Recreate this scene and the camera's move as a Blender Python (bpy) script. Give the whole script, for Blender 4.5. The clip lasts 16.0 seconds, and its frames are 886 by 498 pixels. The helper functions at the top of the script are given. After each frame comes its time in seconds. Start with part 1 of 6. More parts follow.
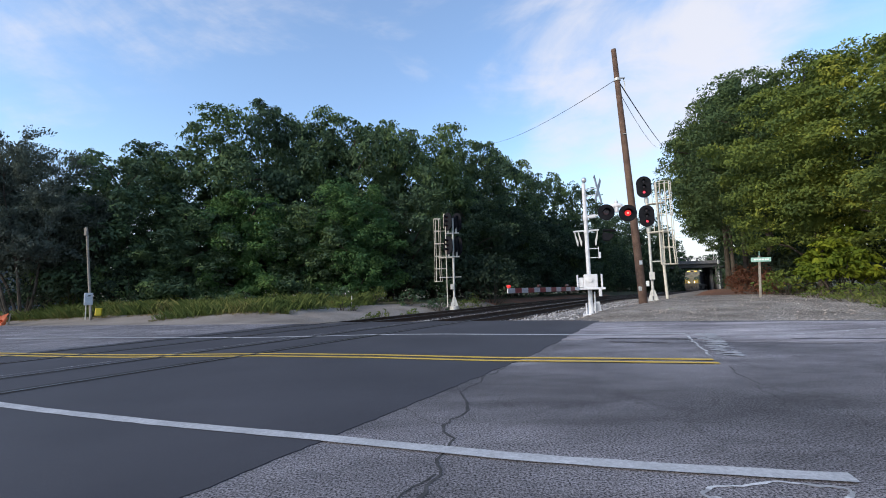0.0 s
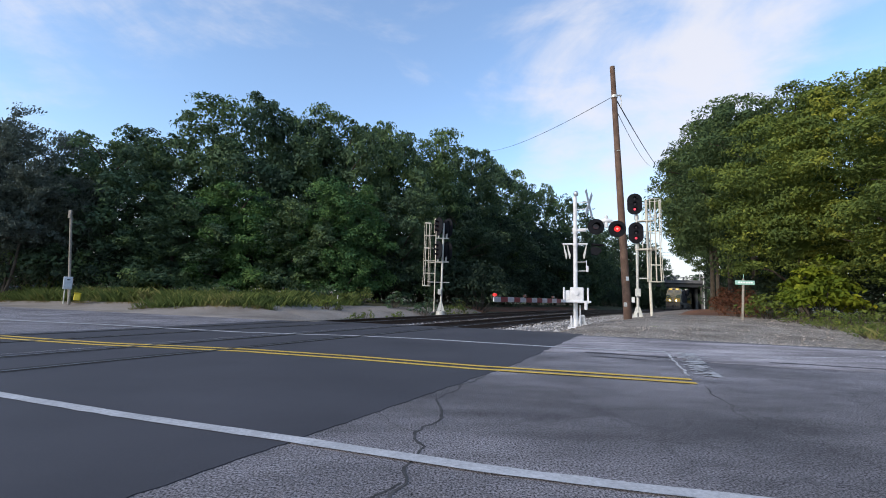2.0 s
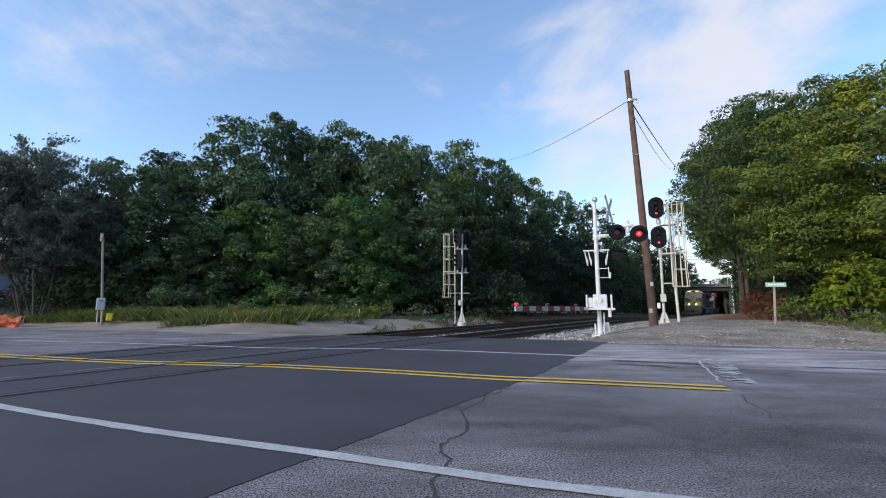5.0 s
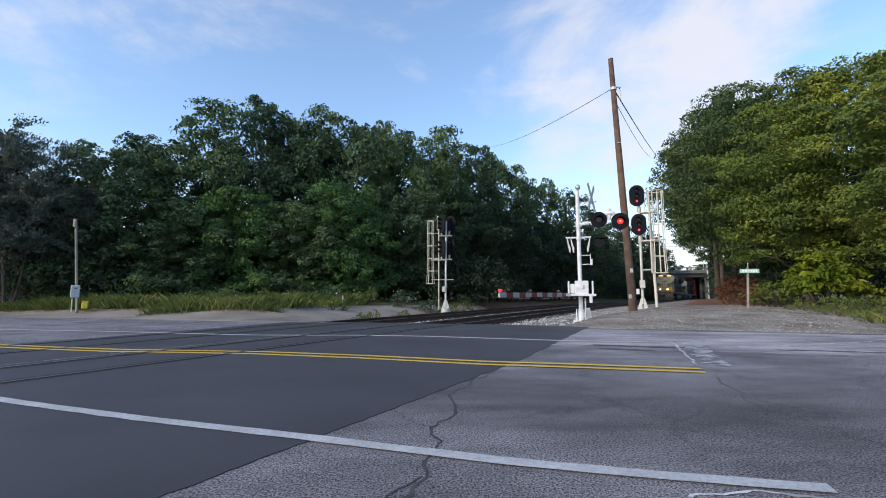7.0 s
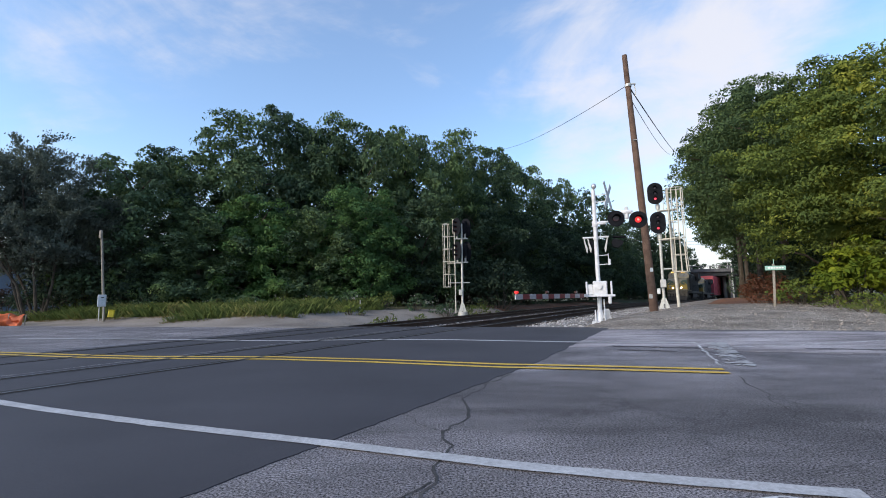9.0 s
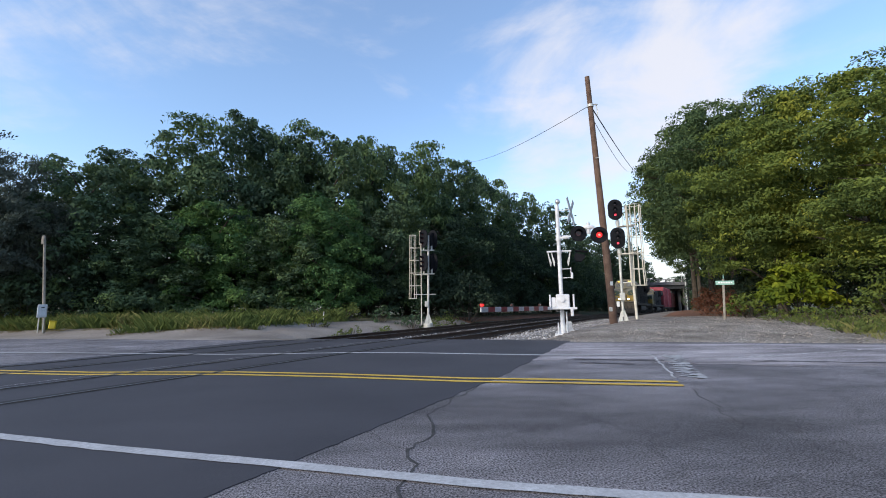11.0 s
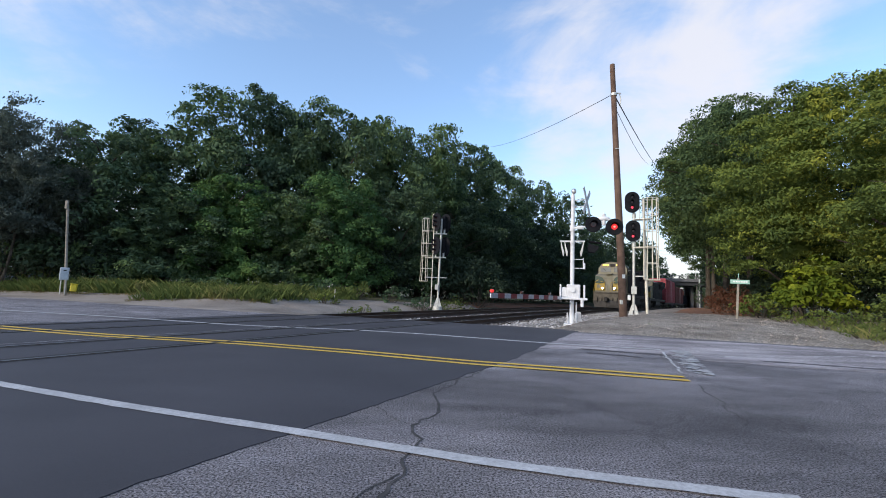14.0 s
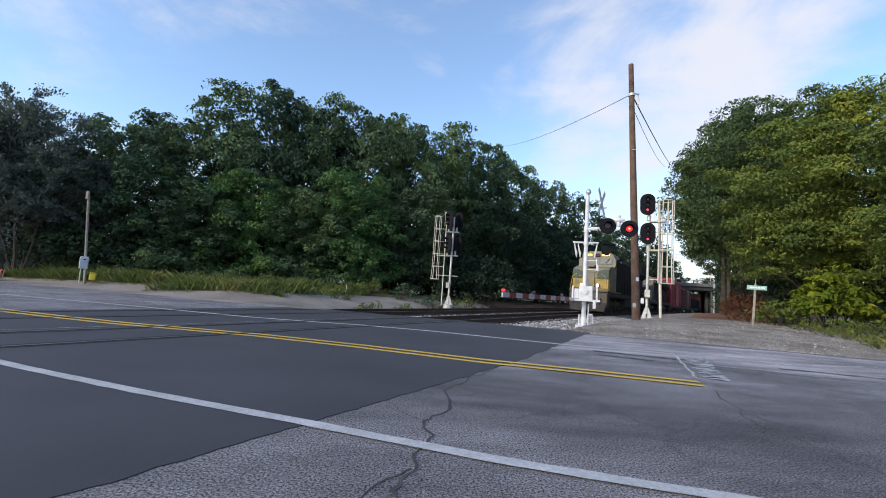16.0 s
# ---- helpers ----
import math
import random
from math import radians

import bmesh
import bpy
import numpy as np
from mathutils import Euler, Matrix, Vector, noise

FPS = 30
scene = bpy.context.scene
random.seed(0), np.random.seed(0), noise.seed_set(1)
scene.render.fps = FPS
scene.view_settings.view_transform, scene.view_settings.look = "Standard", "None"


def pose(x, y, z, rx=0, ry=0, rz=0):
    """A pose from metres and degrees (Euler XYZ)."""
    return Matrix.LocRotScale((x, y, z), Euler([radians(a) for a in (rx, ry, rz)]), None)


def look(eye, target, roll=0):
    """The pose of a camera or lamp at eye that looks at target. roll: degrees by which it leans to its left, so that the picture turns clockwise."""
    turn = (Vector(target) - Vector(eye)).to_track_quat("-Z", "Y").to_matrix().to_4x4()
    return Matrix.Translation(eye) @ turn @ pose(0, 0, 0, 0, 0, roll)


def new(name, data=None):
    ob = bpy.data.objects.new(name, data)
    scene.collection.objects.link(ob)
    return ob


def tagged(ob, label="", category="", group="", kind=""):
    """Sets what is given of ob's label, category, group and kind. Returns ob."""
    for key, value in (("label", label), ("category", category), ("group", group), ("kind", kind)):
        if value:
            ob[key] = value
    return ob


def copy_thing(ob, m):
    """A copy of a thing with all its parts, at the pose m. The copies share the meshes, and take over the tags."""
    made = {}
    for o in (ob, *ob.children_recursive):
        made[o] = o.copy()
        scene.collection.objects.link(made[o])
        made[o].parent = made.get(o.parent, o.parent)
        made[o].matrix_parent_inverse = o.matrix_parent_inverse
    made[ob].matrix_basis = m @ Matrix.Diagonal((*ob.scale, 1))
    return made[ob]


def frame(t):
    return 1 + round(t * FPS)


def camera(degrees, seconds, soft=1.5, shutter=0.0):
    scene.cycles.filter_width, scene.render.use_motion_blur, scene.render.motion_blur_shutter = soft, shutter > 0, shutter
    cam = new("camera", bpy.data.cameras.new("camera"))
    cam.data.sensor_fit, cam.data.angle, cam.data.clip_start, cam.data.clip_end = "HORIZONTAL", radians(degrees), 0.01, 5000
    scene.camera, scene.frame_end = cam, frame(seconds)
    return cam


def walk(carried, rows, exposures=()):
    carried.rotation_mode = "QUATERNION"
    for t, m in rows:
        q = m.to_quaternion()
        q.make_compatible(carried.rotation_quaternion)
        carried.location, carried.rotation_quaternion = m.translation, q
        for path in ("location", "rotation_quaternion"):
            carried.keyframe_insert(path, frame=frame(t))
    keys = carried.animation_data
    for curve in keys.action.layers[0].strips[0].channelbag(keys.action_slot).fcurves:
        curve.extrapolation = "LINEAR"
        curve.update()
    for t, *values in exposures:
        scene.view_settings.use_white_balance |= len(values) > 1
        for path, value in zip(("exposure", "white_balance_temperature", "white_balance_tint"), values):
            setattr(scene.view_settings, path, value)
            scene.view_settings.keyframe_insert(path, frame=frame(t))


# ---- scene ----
cam = camera(91.4, 16.0, soft=0.95)
EXPOSURES = [(0.0, 1.06, 6800, 12), (2.5, 1.06, 6800, 12), (3.2, 0.92, 6620, 11), (4.4, 0.92, 6620, 11), (5.5, 1.06, 6800, 12), (16.0, 1.08, 6850, 12)]
PATH = [
    (0, (-0.129, -0.014, 1.05), (-0.124, 1.977, 1.244), -1.7),
    (0.5, (-0.216, -0.044, 1.057), (-0.218, 1.947, 1.246), -3.9),
    (1, (-0.049, -0.012, 1.045), (-0.065, 1.98, 1.219), 1.3),
    (1.5, (0.015, 0.02, 1.048), (0.012, 2.009, 1.254), 2.8),
    (2, (-0.065, 0.018, 1.056), (-0.017, 2.006, 1.272), 1.6),
    (2.5, (-0.099, 0.015, 1.04), (-0.077, 2.004, 1.255), 0.9),
    (3, (-0.104, -0.091, 1.071), (-0.378, 1.873, 1.327), 2.2),
    (3.5, (-0.099, -0.033, 1.062), (-0.432, 1.921, 1.327), 1.5),
    (4, (-0.09, 0.012, 1.056), (-0.424, 1.966, 1.327), 1.1),
    (4.5, (-0.078, 0.033, 1.04), (-0.289, 2.003, 1.308), 0.6),
    (4.7, (-0.074, 0.013, 1.053), (-0.165, 1.993, 1.323), 0.3),
    (6.8, (-0.077, 0.004, 1.041), (-0.031, 1.993, 1.247), -0.3),
    (7, (-0.129, -0.032, 1.055), (-0.091, 1.957, 1.259), -0.1),
    (7.5, (-0.133, -0.047, 1.062), (-0.136, 1.942, 1.267), -0.2),
    (8, (-0.12, -0.02, 1.058), (-0.16, 1.97, 1.261), -0.4),
    (8.5, (-0.093, -0.01, 1.044), (-0.149, 1.978, 1.25), -0.6),
    (8.7, (-0.062, 0.018, 1.039), (-0.112, 2.006, 1.25), -0.8),
    (10.8, (-0.056, 0.0, 1.071), (0.0, 1.981, 1.342), -1.0),
    (11, (-0.069, -0.006, 1.083), (0.047, 1.973, 1.351), -0.8),
    (11.5, (-0.061, -0.018, 1.064), (0.092, 1.956, 1.352), 1.3),
    (12, (-0.108, 0.02, 1.054), (0.049, 1.996, 1.314), 0.7),
    (12.5, (-0.133, 0.001, 1.06), (-0.034, 1.983, 1.305), 1.6),
    (13, (-0.108, -0.005, 1.052), (-0.023, 1.982, 1.262), 1.8),
    (13.5, (-0.097, -0.032, 1.058), (-0.043, 1.957, 1.259), 2.3),
    (14, (-0.083, -0.032, 1.062), (-0.022, 1.958, 1.257), 2.3),
    (14.5, (-0.09, -0.019, 1.056), (-0.004, 1.97, 1.247), 2.3),
    (15, (-0.112, -0.002, 1.061), (-0.026, 1.987, 1.258), 2.3),
    (15.5, (-0.121, 0.007, 1.044), (-0.055, 1.997, 1.234), 2.4),
    (16, (-0.115, -0.014, 1.043), (-0.106, 1.977, 1.228), 3.8),
]
walk(cam, [(t, look(eye, target, roll)) for t, eye, target, roll in PATH], EXPOSURES)

# ---- daylight: late afternoon, thin high cloud, sun low to the west ----
SUN_ELEV, SUN_AZ = 24.0, 236.0      # azimuth clockwise from +y
CLOUD_SHIFT = (0.3, 0.0, 0.0)
# cloud banks: the way to each, half its width in degrees, thickness
CLOUD_BANKS = (((0.36, 0.82, 0.46), 20, 0.27), ((0.66, 0.64, 0.40), 20, 0.13), ((0.14, 0.93, 0.27), 12, 0.11), ((-0.60, 0.66, 0.50), 11, 0.13), ((0.9, -0.3, 0.4), 45, 0.12), ((-0.2, -0.9, 0.5), 60, 0.12))
world = bpy.data.worlds.new("sky")
scene.world = world
world.use_nodes = True


def build_sky():
    nt = world.node_tree
    nt.nodes.clear()
    N, L = nt.nodes.new, nt.links.new
    out, bg = N("ShaderNodeOutputWorld"), N("ShaderNodeBackground")
    sky = N("ShaderNodeTexSky")
    sky.sky_type, sky.sun_disc = "NISHITA", False
    sky.sun_elevation, sky.sun_rotation = radians(SUN_ELEV), radians(SUN_AZ)
    sky.air_density, sky.dust_density, sky.ozone_density = 1.0, 0.4, 2.3
    vivid = N("ShaderNodeHueSaturation")
    vivid.inputs["Saturation"].default_value, vivid.inputs["Value"].default_value = 1.12, 1.0
    L(sky.outputs["Color"], vivid.inputs["Color"])
    # high thin cloud: two noises along one wind direction, gathered into a few banks
    tc = N("ShaderNodeTexCoord")
    noises = []
    for turn, stretch, scale, twist in (((0.35, -0.5, 0.75), (1.0, 1.5, 2.2), 1.9, 0.5), ((0.2, -0.7, 1.0), (1.0, 2.0, 2.6), 4.6, 0.5)):
        mp, no = N("ShaderNodeMapping"), N("ShaderNodeTexNoise")
        mp.inputs["Rotation"].default_value, mp.inputs["Scale"].default_value = turn, stretch
        mp.inputs["Location"].default_value = CLOUD_SHIFT
        no.inputs["Scale"].default_value, no.inputs["Detail"].default_value = scale, 9
        no.inputs["Roughness"].default_value, no.inputs["Distortion"].default_value = 0.58, twist
        L(tc.outputs["Generated"], mp.inputs["Vector"])
        L(mp.outputs["Vector"], no.inputs["Vector"])
        noises.append(no)
    total = noises[0].outputs["Fac"]
    for way, wide, amount in CLOUD_BANKS:
        dot, bank, plus = N("ShaderNodeVectorMath"), N("ShaderNodeMapRange"), N("ShaderNodeMath")
        dot.operation, plus.operation = "DOT_PRODUCT", "ADD"
        dot.inputs[1].default_value = Vector(way).normalized()
        L(tc.outputs["Generated"], dot.inputs[0])
        bank.interpolation_type = "SMOOTHSTEP"
        bank.inputs["From Min"].default_value, bank.inputs["From Max"].default_value = math.cos(radians(wide)), 1.0
        bank.inputs["To Min"].default_value, bank.inputs["To Max"].default_value = 0.0, amount
        L(dot.outputs["Value"], bank.inputs["Value"])
        L(total, plus.inputs[0])
        L(bank.outputs["Result"], plus.inputs[1])
        total = plus.outputs[0]
    s2 = N("ShaderNodeMath")
    s2.operation = "MULTIPLY_ADD"
    L(noises[1].outputs["Fac"], s2.inputs[0])
    s2.inputs[1].default_value = 0.34
    L(total, s2.inputs[2])
    ramp = N("ShaderNodeMapRange")
    ramp.interpolation_type = "SMOOTHSTEP"
    ramp.inputs["From Min"].default_value, ramp.inputs["From Max"].default_value = 0.70, 1.06
    ramp.inputs["To Min"].default_value, ramp.inputs["To Max"].default_value = 0.10, 0.90
    L(s2.outputs[0], ramp.inputs["Value"])
    mix = N("ShaderNodeMix")
    mix.data_type = "RGBA"
    L(ramp.outputs["Result"], mix.inputs["Factor"])
    L(vivid.outputs["Color"], mix.inputs[6])
    mix.inputs[7].default_value = (2.68, 2.80, 3.14, 1)
    # pale haze low over the horizon
    sep, low, haze = N("ShaderNodeSeparateXYZ"), N("ShaderNodeMapRange"), N("ShaderNodeMix")
    L(tc.outputs["Generated"], sep.inputs[0])
    low.interpolation_type = "SMOOTHSTEP"
    low.inputs["From Min"].default_value, low.inputs["From Max"].default_value = 0.0, 0.30
    low.inputs["To Min"].default_value, low.inputs["To Max"].default_value = 0.92, 0.0
    L(sep.outputs["Z"], low.inputs["Value"])
    haze.data_type = "RGBA"
    haze.inputs[7].default_value = (2.42, 2.48, 2.75, 1)
    L(low.outputs["Result"], haze.inputs["Factor"])
    L(mix.outputs[2], haze.inputs[6])
    L(haze.outputs[2], bg.inputs["Color"])
    bg.inputs["Strength"].default_value = 0.15
    L(bg.outputs[0], out.inputs[0])


build_sky()
sun = new("sun", bpy.data.lights.new("sun", "SUN"))
sun.data.energy, sun.data.angle, sun.data.color = 1.35, radians(12), (1.0, 0.90, 0.76)
_e, _a = radians(SUN_ELEV), radians(SUN_AZ)
sun.matrix_world = look((0, 0, 0), (-math.sin(_a) * math.cos(_e), -math.cos(_a) * math.cos(_e), -math.sin(_e)))


# ---- mesh building ----
class Shape:
    """Collects faces of one mesh."""

    def __init__(self):
        self.v, self.f = [], []

    def add(self, vs, fs):
        o = len(self.v)
        self.v += [tuple(p) for p in vs]
        self.f += [tuple(i + o for i in q) for q in fs]
        return self

    def box(self, c, s, m=None, b=0.0):
        """A box with centre c and size s; b: bevel."""
        hx, hy, hz = s[0] / 2, s[1] / 2, s[2] / 2
        b = min(b, hx * 0.9, hy * 0.9, hz * 0.9)
        if b <= 0:
            vs = [(x * hx, y * hy, z * hz) for z in (-1, 1) for x, y in ((-1, -1), (1, -1), (1, 1), (-1, 1))]
            fs = [(3, 2, 1, 0), (4, 5, 6, 7)] + [(i, (i + 1) % 4, (i + 1) % 4 + 4, i + 4) for i in range(4)]
        else:
            ring = [(-hx + b, -hy), (hx - b, -hy), (hx, -hy + b), (hx, hy - b), (hx - b, hy), (-hx + b, hy), (-hx, hy - b), (-hx, -hy + b)]
            kx, ky = 1 - b / hx, 1 - b / hy
            vs = [(x * kx, y * ky, -hz) for x, y in ring] + [(x, y, -hz + b) for x, y in ring] + [(x, y, hz - b) for x, y in ring] + [(x * kx, y * ky, hz) for x, y in ring]
            fs = [tuple(range(7, -1, -1)), tuple(range(24, 32))]
            fs += [(k * 8 + i, k * 8 + (i + 1) % 8, k * 8 + 8 + (i + 1) % 8, k * 8 + 8 + i) for k in range(3) for i in range(8)]
        c = Vector(c)
        vs = [(m @ Vector(p) if m else Vector(p)) + c for p in vs]
        return self.add(vs, fs)

    def cyl(self, a, b, r, r2=None, n=12, caps=True):
        a, b = Vector(a), Vector(b)
        q = (b - a).to_track_quat("Z", "Y")
        r2 = r if r2 is None else r2
        vs = [a + q @ Vector((r * math.cos(t), r * math.sin(t), 0)) for t in (2 * math.pi * i / n for i in range(n))]
        vs += [b + q @ Vector((r2 * math.cos(t), r2 * math.sin(t), 0)) for t in (2 * math.pi * i / n for i in range(n))]
        fs = [(i, (i + 1) % n, n + (i + 1) % n, n + i) for i in range(n)]
        if caps:
            fs += [tuple(range(n - 1, -1, -1)), tuple(range(n, 2 * n))]
        return self.add(vs, fs)

    def tube(self, pts, r, n=6):
        for a, b in zip(pts[:-1], pts[1:]):
            self.cyl(a, b, r, n=n)
        return self

    def ring(self, c, axis, r, t, n=16, a0=0.0, a1=360.0):
        """A thin rod bent round axis."""
        q = Vector(axis).to_track_quat("Z", "Y")
        k = max(3, int(n * (a1 - a0) / 360))
        pts = [Vector(c) + q @ Vector((r * math.cos(radians(a0 + (a1 - a0) * i / k)), r * math.sin(radians(a0 + (a1 - a0) * i / k)), 0)) for i in range(k + 1)]
        return self.tube(pts, t, 5)

    def prism(self, poly, a, b, axis="y"):
        """A polygon (two coordinates) drawn out along one axis from a to b."""
        def at(p, d):
            return (p[0], d, p[1]) if axis == "y" else (d, p[0], p[1]) if axis == "x" else (p[0], p[1], d)
        n = len(poly)
        vs = [at(p, a) for p in poly] + [at(p, b) for p in poly]
        fs = [tuple(range(n)), tuple(range(2 * n - 1, n - 1, -1))] + [((i + 1) % n, i, n + i, n + (i + 1) % n) for i in range(n)]
        return self.add(vs, fs)

    def ball(self, c, s, seg=10, rings=6):
        c = Vector(c)
        vs = [c + Vector((0, 0, -s[2]))]
        for j in range(1, rings):
            p = math.pi * j / rings
            vs += [c + Vector((s[0] * math.sin(p) * math.cos(2 * math.pi * i / seg), s[1] * math.sin(p) * math.sin(2 * math.pi * i / seg), -s[2] * math.cos(p))) for i in range(seg)]
        vs.append(c + Vector((0, 0, s[2])))
        fs = [(0, 1 + (i + 1) % seg, 1 + i) for i in range(seg)]
        for j in range(rings - 2):
            fs += [(1 + j * seg + i, 1 + j * seg + (i + 1) % seg, 1 + (j + 1) * seg + (i + 1) % seg, 1 + (j + 1) * seg + i) for i in range(seg)]
        last = len(vs) - 1
        fs += [(last, 1 + (rings - 2) * seg + i, 1 + (rings - 2) * seg + (i + 1) % seg) for i in range(seg)]
        return self.add(vs, fs)

    def mesh(self, name, material, smooth=False):
        me = bpy.data.meshes.new(name)
        me.from_pydata(self.v, [], self.f)
        bm = bmesh.new()
        bm.from_mesh(me)
        bmesh.ops.recalc_face_normals(bm, faces=bm.faces)
        bm.to_mesh(me)
        bm.free()
        me.materials.append(material)
        if smooth:
            me.shade_smooth()
            me.set_sharp_from_angle(angle=radians(40))
        return me


def part(name, shape, material, parent, label="", m=None, smooth=True):
    """One mesh object under a thing or a part."""
    ob = new(name, shape.mesh(name, material, smooth))
    ob.parent = parent
    if m:
        ob.matrix_basis = m
    return tagged(ob, label)


def thing(name, label, category, m=None, group="", kind=""):
    ob = new(name)
    ob.empty_display_size = 0.2
    if m:
        ob.matrix_basis = m
    return tagged(ob, label, category, group, kind)


def solid(name, shape, material, label="", category="", group="", kind="", m=None, smooth=False):
    ob = new(name, shape.mesh(name, material, smooth))
    if m:
        ob.matrix_basis = m
    return tagged(ob, label, category, group, kind)


# ---- materials ----
def material(name, c1, c2, scale=4.0, rough=0.7, bump=0.15, fine=60.0, metal=0.0, contrast=(0.35, 0.65), fine_amount=0.35, dist=0.02, random_amount=0.0, spec=0.5, glow=None, island=0.0, streak=None, crackle=None, grain=(0.3, 0.7), band=None):
    """Two tones mixed by a broad noise, a fine grain on top, and a fine relief."""
    mt = bpy.data.materials.new(name)
    mt.use_nodes = True
    nt = mt.node_tree
    N, L = nt.nodes.new, nt.links.new
    bs = nt.nodes["Principled BSDF"]
    tc = N("ShaderNodeTexCoord")
    a, b = N("ShaderNodeTexNoise"), N("ShaderNodeTexNoise")
    a.inputs["Scale"].default_value, a.inputs["Detail"].default_value = scale, 6
    b.inputs["Scale"].default_value, b.inputs["Detail"].default_value, b.inputs["Roughness"].default_value = fine, 7, 0.72
    for n in (a, b):
        L(tc.outputs["Object"], n.inputs["Vector"])
    mr = N("ShaderNodeMapRange")
    mr.inputs["From Min"].default_value, mr.inputs["From Max"].default_value = contrast
    L(a.outputs["Fac"], mr.inputs["Value"])
    mx = N("ShaderNodeMix")
    mx.data_type = "RGBA"
    mx.inputs[6].default_value, mx.inputs[7].default_value = (*c1, 1), (*c2, 1)
    L(mr.outputs["Result"], mx.inputs["Factor"])
    fr = N("ShaderNodeMapRange")
    fr.inputs["From Min"].default_value, fr.inputs["From Max"].default_value = grain
    fr.inputs["To Min"].default_value, fr.inputs["To Max"].default_value = 1 - fine_amount, 1 + fine_amount
    L(b.outputs["Fac"], fr.inputs["Value"])
    hs = N("ShaderNodeHueSaturation")
    L(mx.outputs[2], hs.inputs["Color"])
    L(fr.outputs["Result"], hs.inputs["Value"])
    last = hs
    if streak:
        turn, size, amount = streak
        mp, sn, sr, h3 = N("ShaderNodeMapping"), N("ShaderNodeTexNoise"), N("ShaderNodeMapRange"), N("ShaderNodeHueSaturation")
        mp.vector_type = "POINT"
        mp.inputs["Rotation"].default_value, mp.inputs["Scale"].default_value = (0, 0, radians(turn)), size
        sn.inputs["Scale"].default_value, sn.inputs["Detail"].default_value, sn.inputs["Roughness"].default_value = 1.0, 7, 0.6
        L(tc.outputs["Object"], mp.inputs["Vector"])
        L(mp.outputs["Vector"], sn.inputs["Vector"])
        sr.inputs["From Min"].default_value, sr.inputs["From Max"].default_value = 0.34, 0.66
        sr.inputs["To Min"].default_value, sr.inputs["To Max"].default_value = 1 - amount, 1 + amount
        L(sn.outputs["Fac"], sr.inputs["Value"])
        L(hs.outputs["Color"], h3.inputs["Color"])
        L(sr.outputs["Result"], h3.inputs["Value"])
        last = h3
    if crackle:
        # a net of fine cracks, broken up by a noise
        vo, wn, add, cr, h4 = N("ShaderNodeTexVoronoi"), N("ShaderNodeTexNoise"), N("ShaderNodeVectorMath"), N("ShaderNodeMapRange"), N("ShaderNodeHueSaturation")
        vo.feature = "DISTANCE_TO_EDGE"
        vo.inputs["Scale"].default_value = crackle[0]
        wn.inputs["Scale"].default_value, wn.inputs["Detail"].default_value = 2.2, 6
        L(tc.outputs["Object"], wn.inputs["Vector"])
        L(tc.outputs["Object"], add.inputs[0])
        L(wn.outputs["Color"], add.inputs[1])
        L(add.outputs[0], vo.inputs["Vector"])
        cr.inputs["From Min"].default_value, cr.inputs["From Max"].default_value = 0.0, 0.035
        cr.inputs["To Min"].default_value, cr.inputs["To Max"].default_value = 1 - crackle[1], 1.0
        L(vo.outputs["Distance"], cr.inputs["Value"])
        L(last.outputs["Color"], h4.inputs["Color"])
        L(cr.outputs["Result"], h4.inputs["Value"])
        gate, gm = N("ShaderNodeMapRange"), N("ShaderNodeMix")
        gate.inputs["From Min"].default_value, gate.inputs["From Max"].default_value = 0.46, 0.6
        L(a.outputs["Fac"], gate.inputs["Value"])
        gm.data_type = "RGBA"
        L(gate.outputs["Result"], gm.inputs["Factor"])
        L(h4.outputs["Color"], gm.inputs[6])
        L(last.outputs["Color"], gm.inputs[7])
        h5 = N("ShaderNodeHueSaturation")
        L(gm.outputs[2], h5.inputs["Color"])
        last = h5
    if band:
        # a lane darkened by traffic: middle and half width across the road, ragged edges
        middle, half, amount = band
        dt, wn, ws, ab, br, h6 = N("ShaderNodeVectorMath"), N("ShaderNodeTexNoise"), N("ShaderNodeMath"), N("ShaderNodeMath"), N("ShaderNodeMapRange"), N("ShaderNodeHueSaturation")
        dt.operation = "DOT_PRODUCT"
        dt.inputs[1].default_value = (0.3173, 0.9483, 0)
        L(tc.outputs["Object"], dt.inputs[0])
        mp = N("ShaderNodeMapping")
        mp.inputs["Rotation"].default_value, mp.inputs["Scale"].default_value = (0, 0, radians(18.5)), (0.35, 1.1, 1.0)
        wn.inputs["Scale"].default_value, wn.inputs["Detail"].default_value, wn.inputs["Roughness"].default_value = 1.0, 7, 0.62
        L(tc.outputs["Object"], mp.inputs["Vector"])
        L(mp.outputs["Vector"], wn.inputs["Vector"])
        ws.operation = "MULTIPLY_ADD"
        L(wn.outputs["Fac"], ws.inputs[0])
        ws.inputs[1].default_value = 3.2
        L(dt.outputs["Value"], ws.inputs[2])
        ab.operation = "SUBTRACT"
        L(ws.outputs[0], ab.inputs[0])
        ab.inputs[1].default_value = middle + 1.6
        aa = N("ShaderNodeMath")
        aa.operation = "ABSOLUTE"
        L(ab.outputs[0], aa.inputs[0])
        br.interpolation_type = "SMOOTHSTEP"
        br.inputs["From Min"].default_value, br.inputs["From Max"].default_value = half * 0.2, half
        br.inputs["To Min"].default_value, br.inputs["To Max"].default_value = 1 - amount, 1.0
        L(aa.outputs[0], br.inputs["Value"])
        L(last.outputs["Color"], h6.inputs["Color"])
        L(br.outputs["Result"], h6.inputs["Value"])
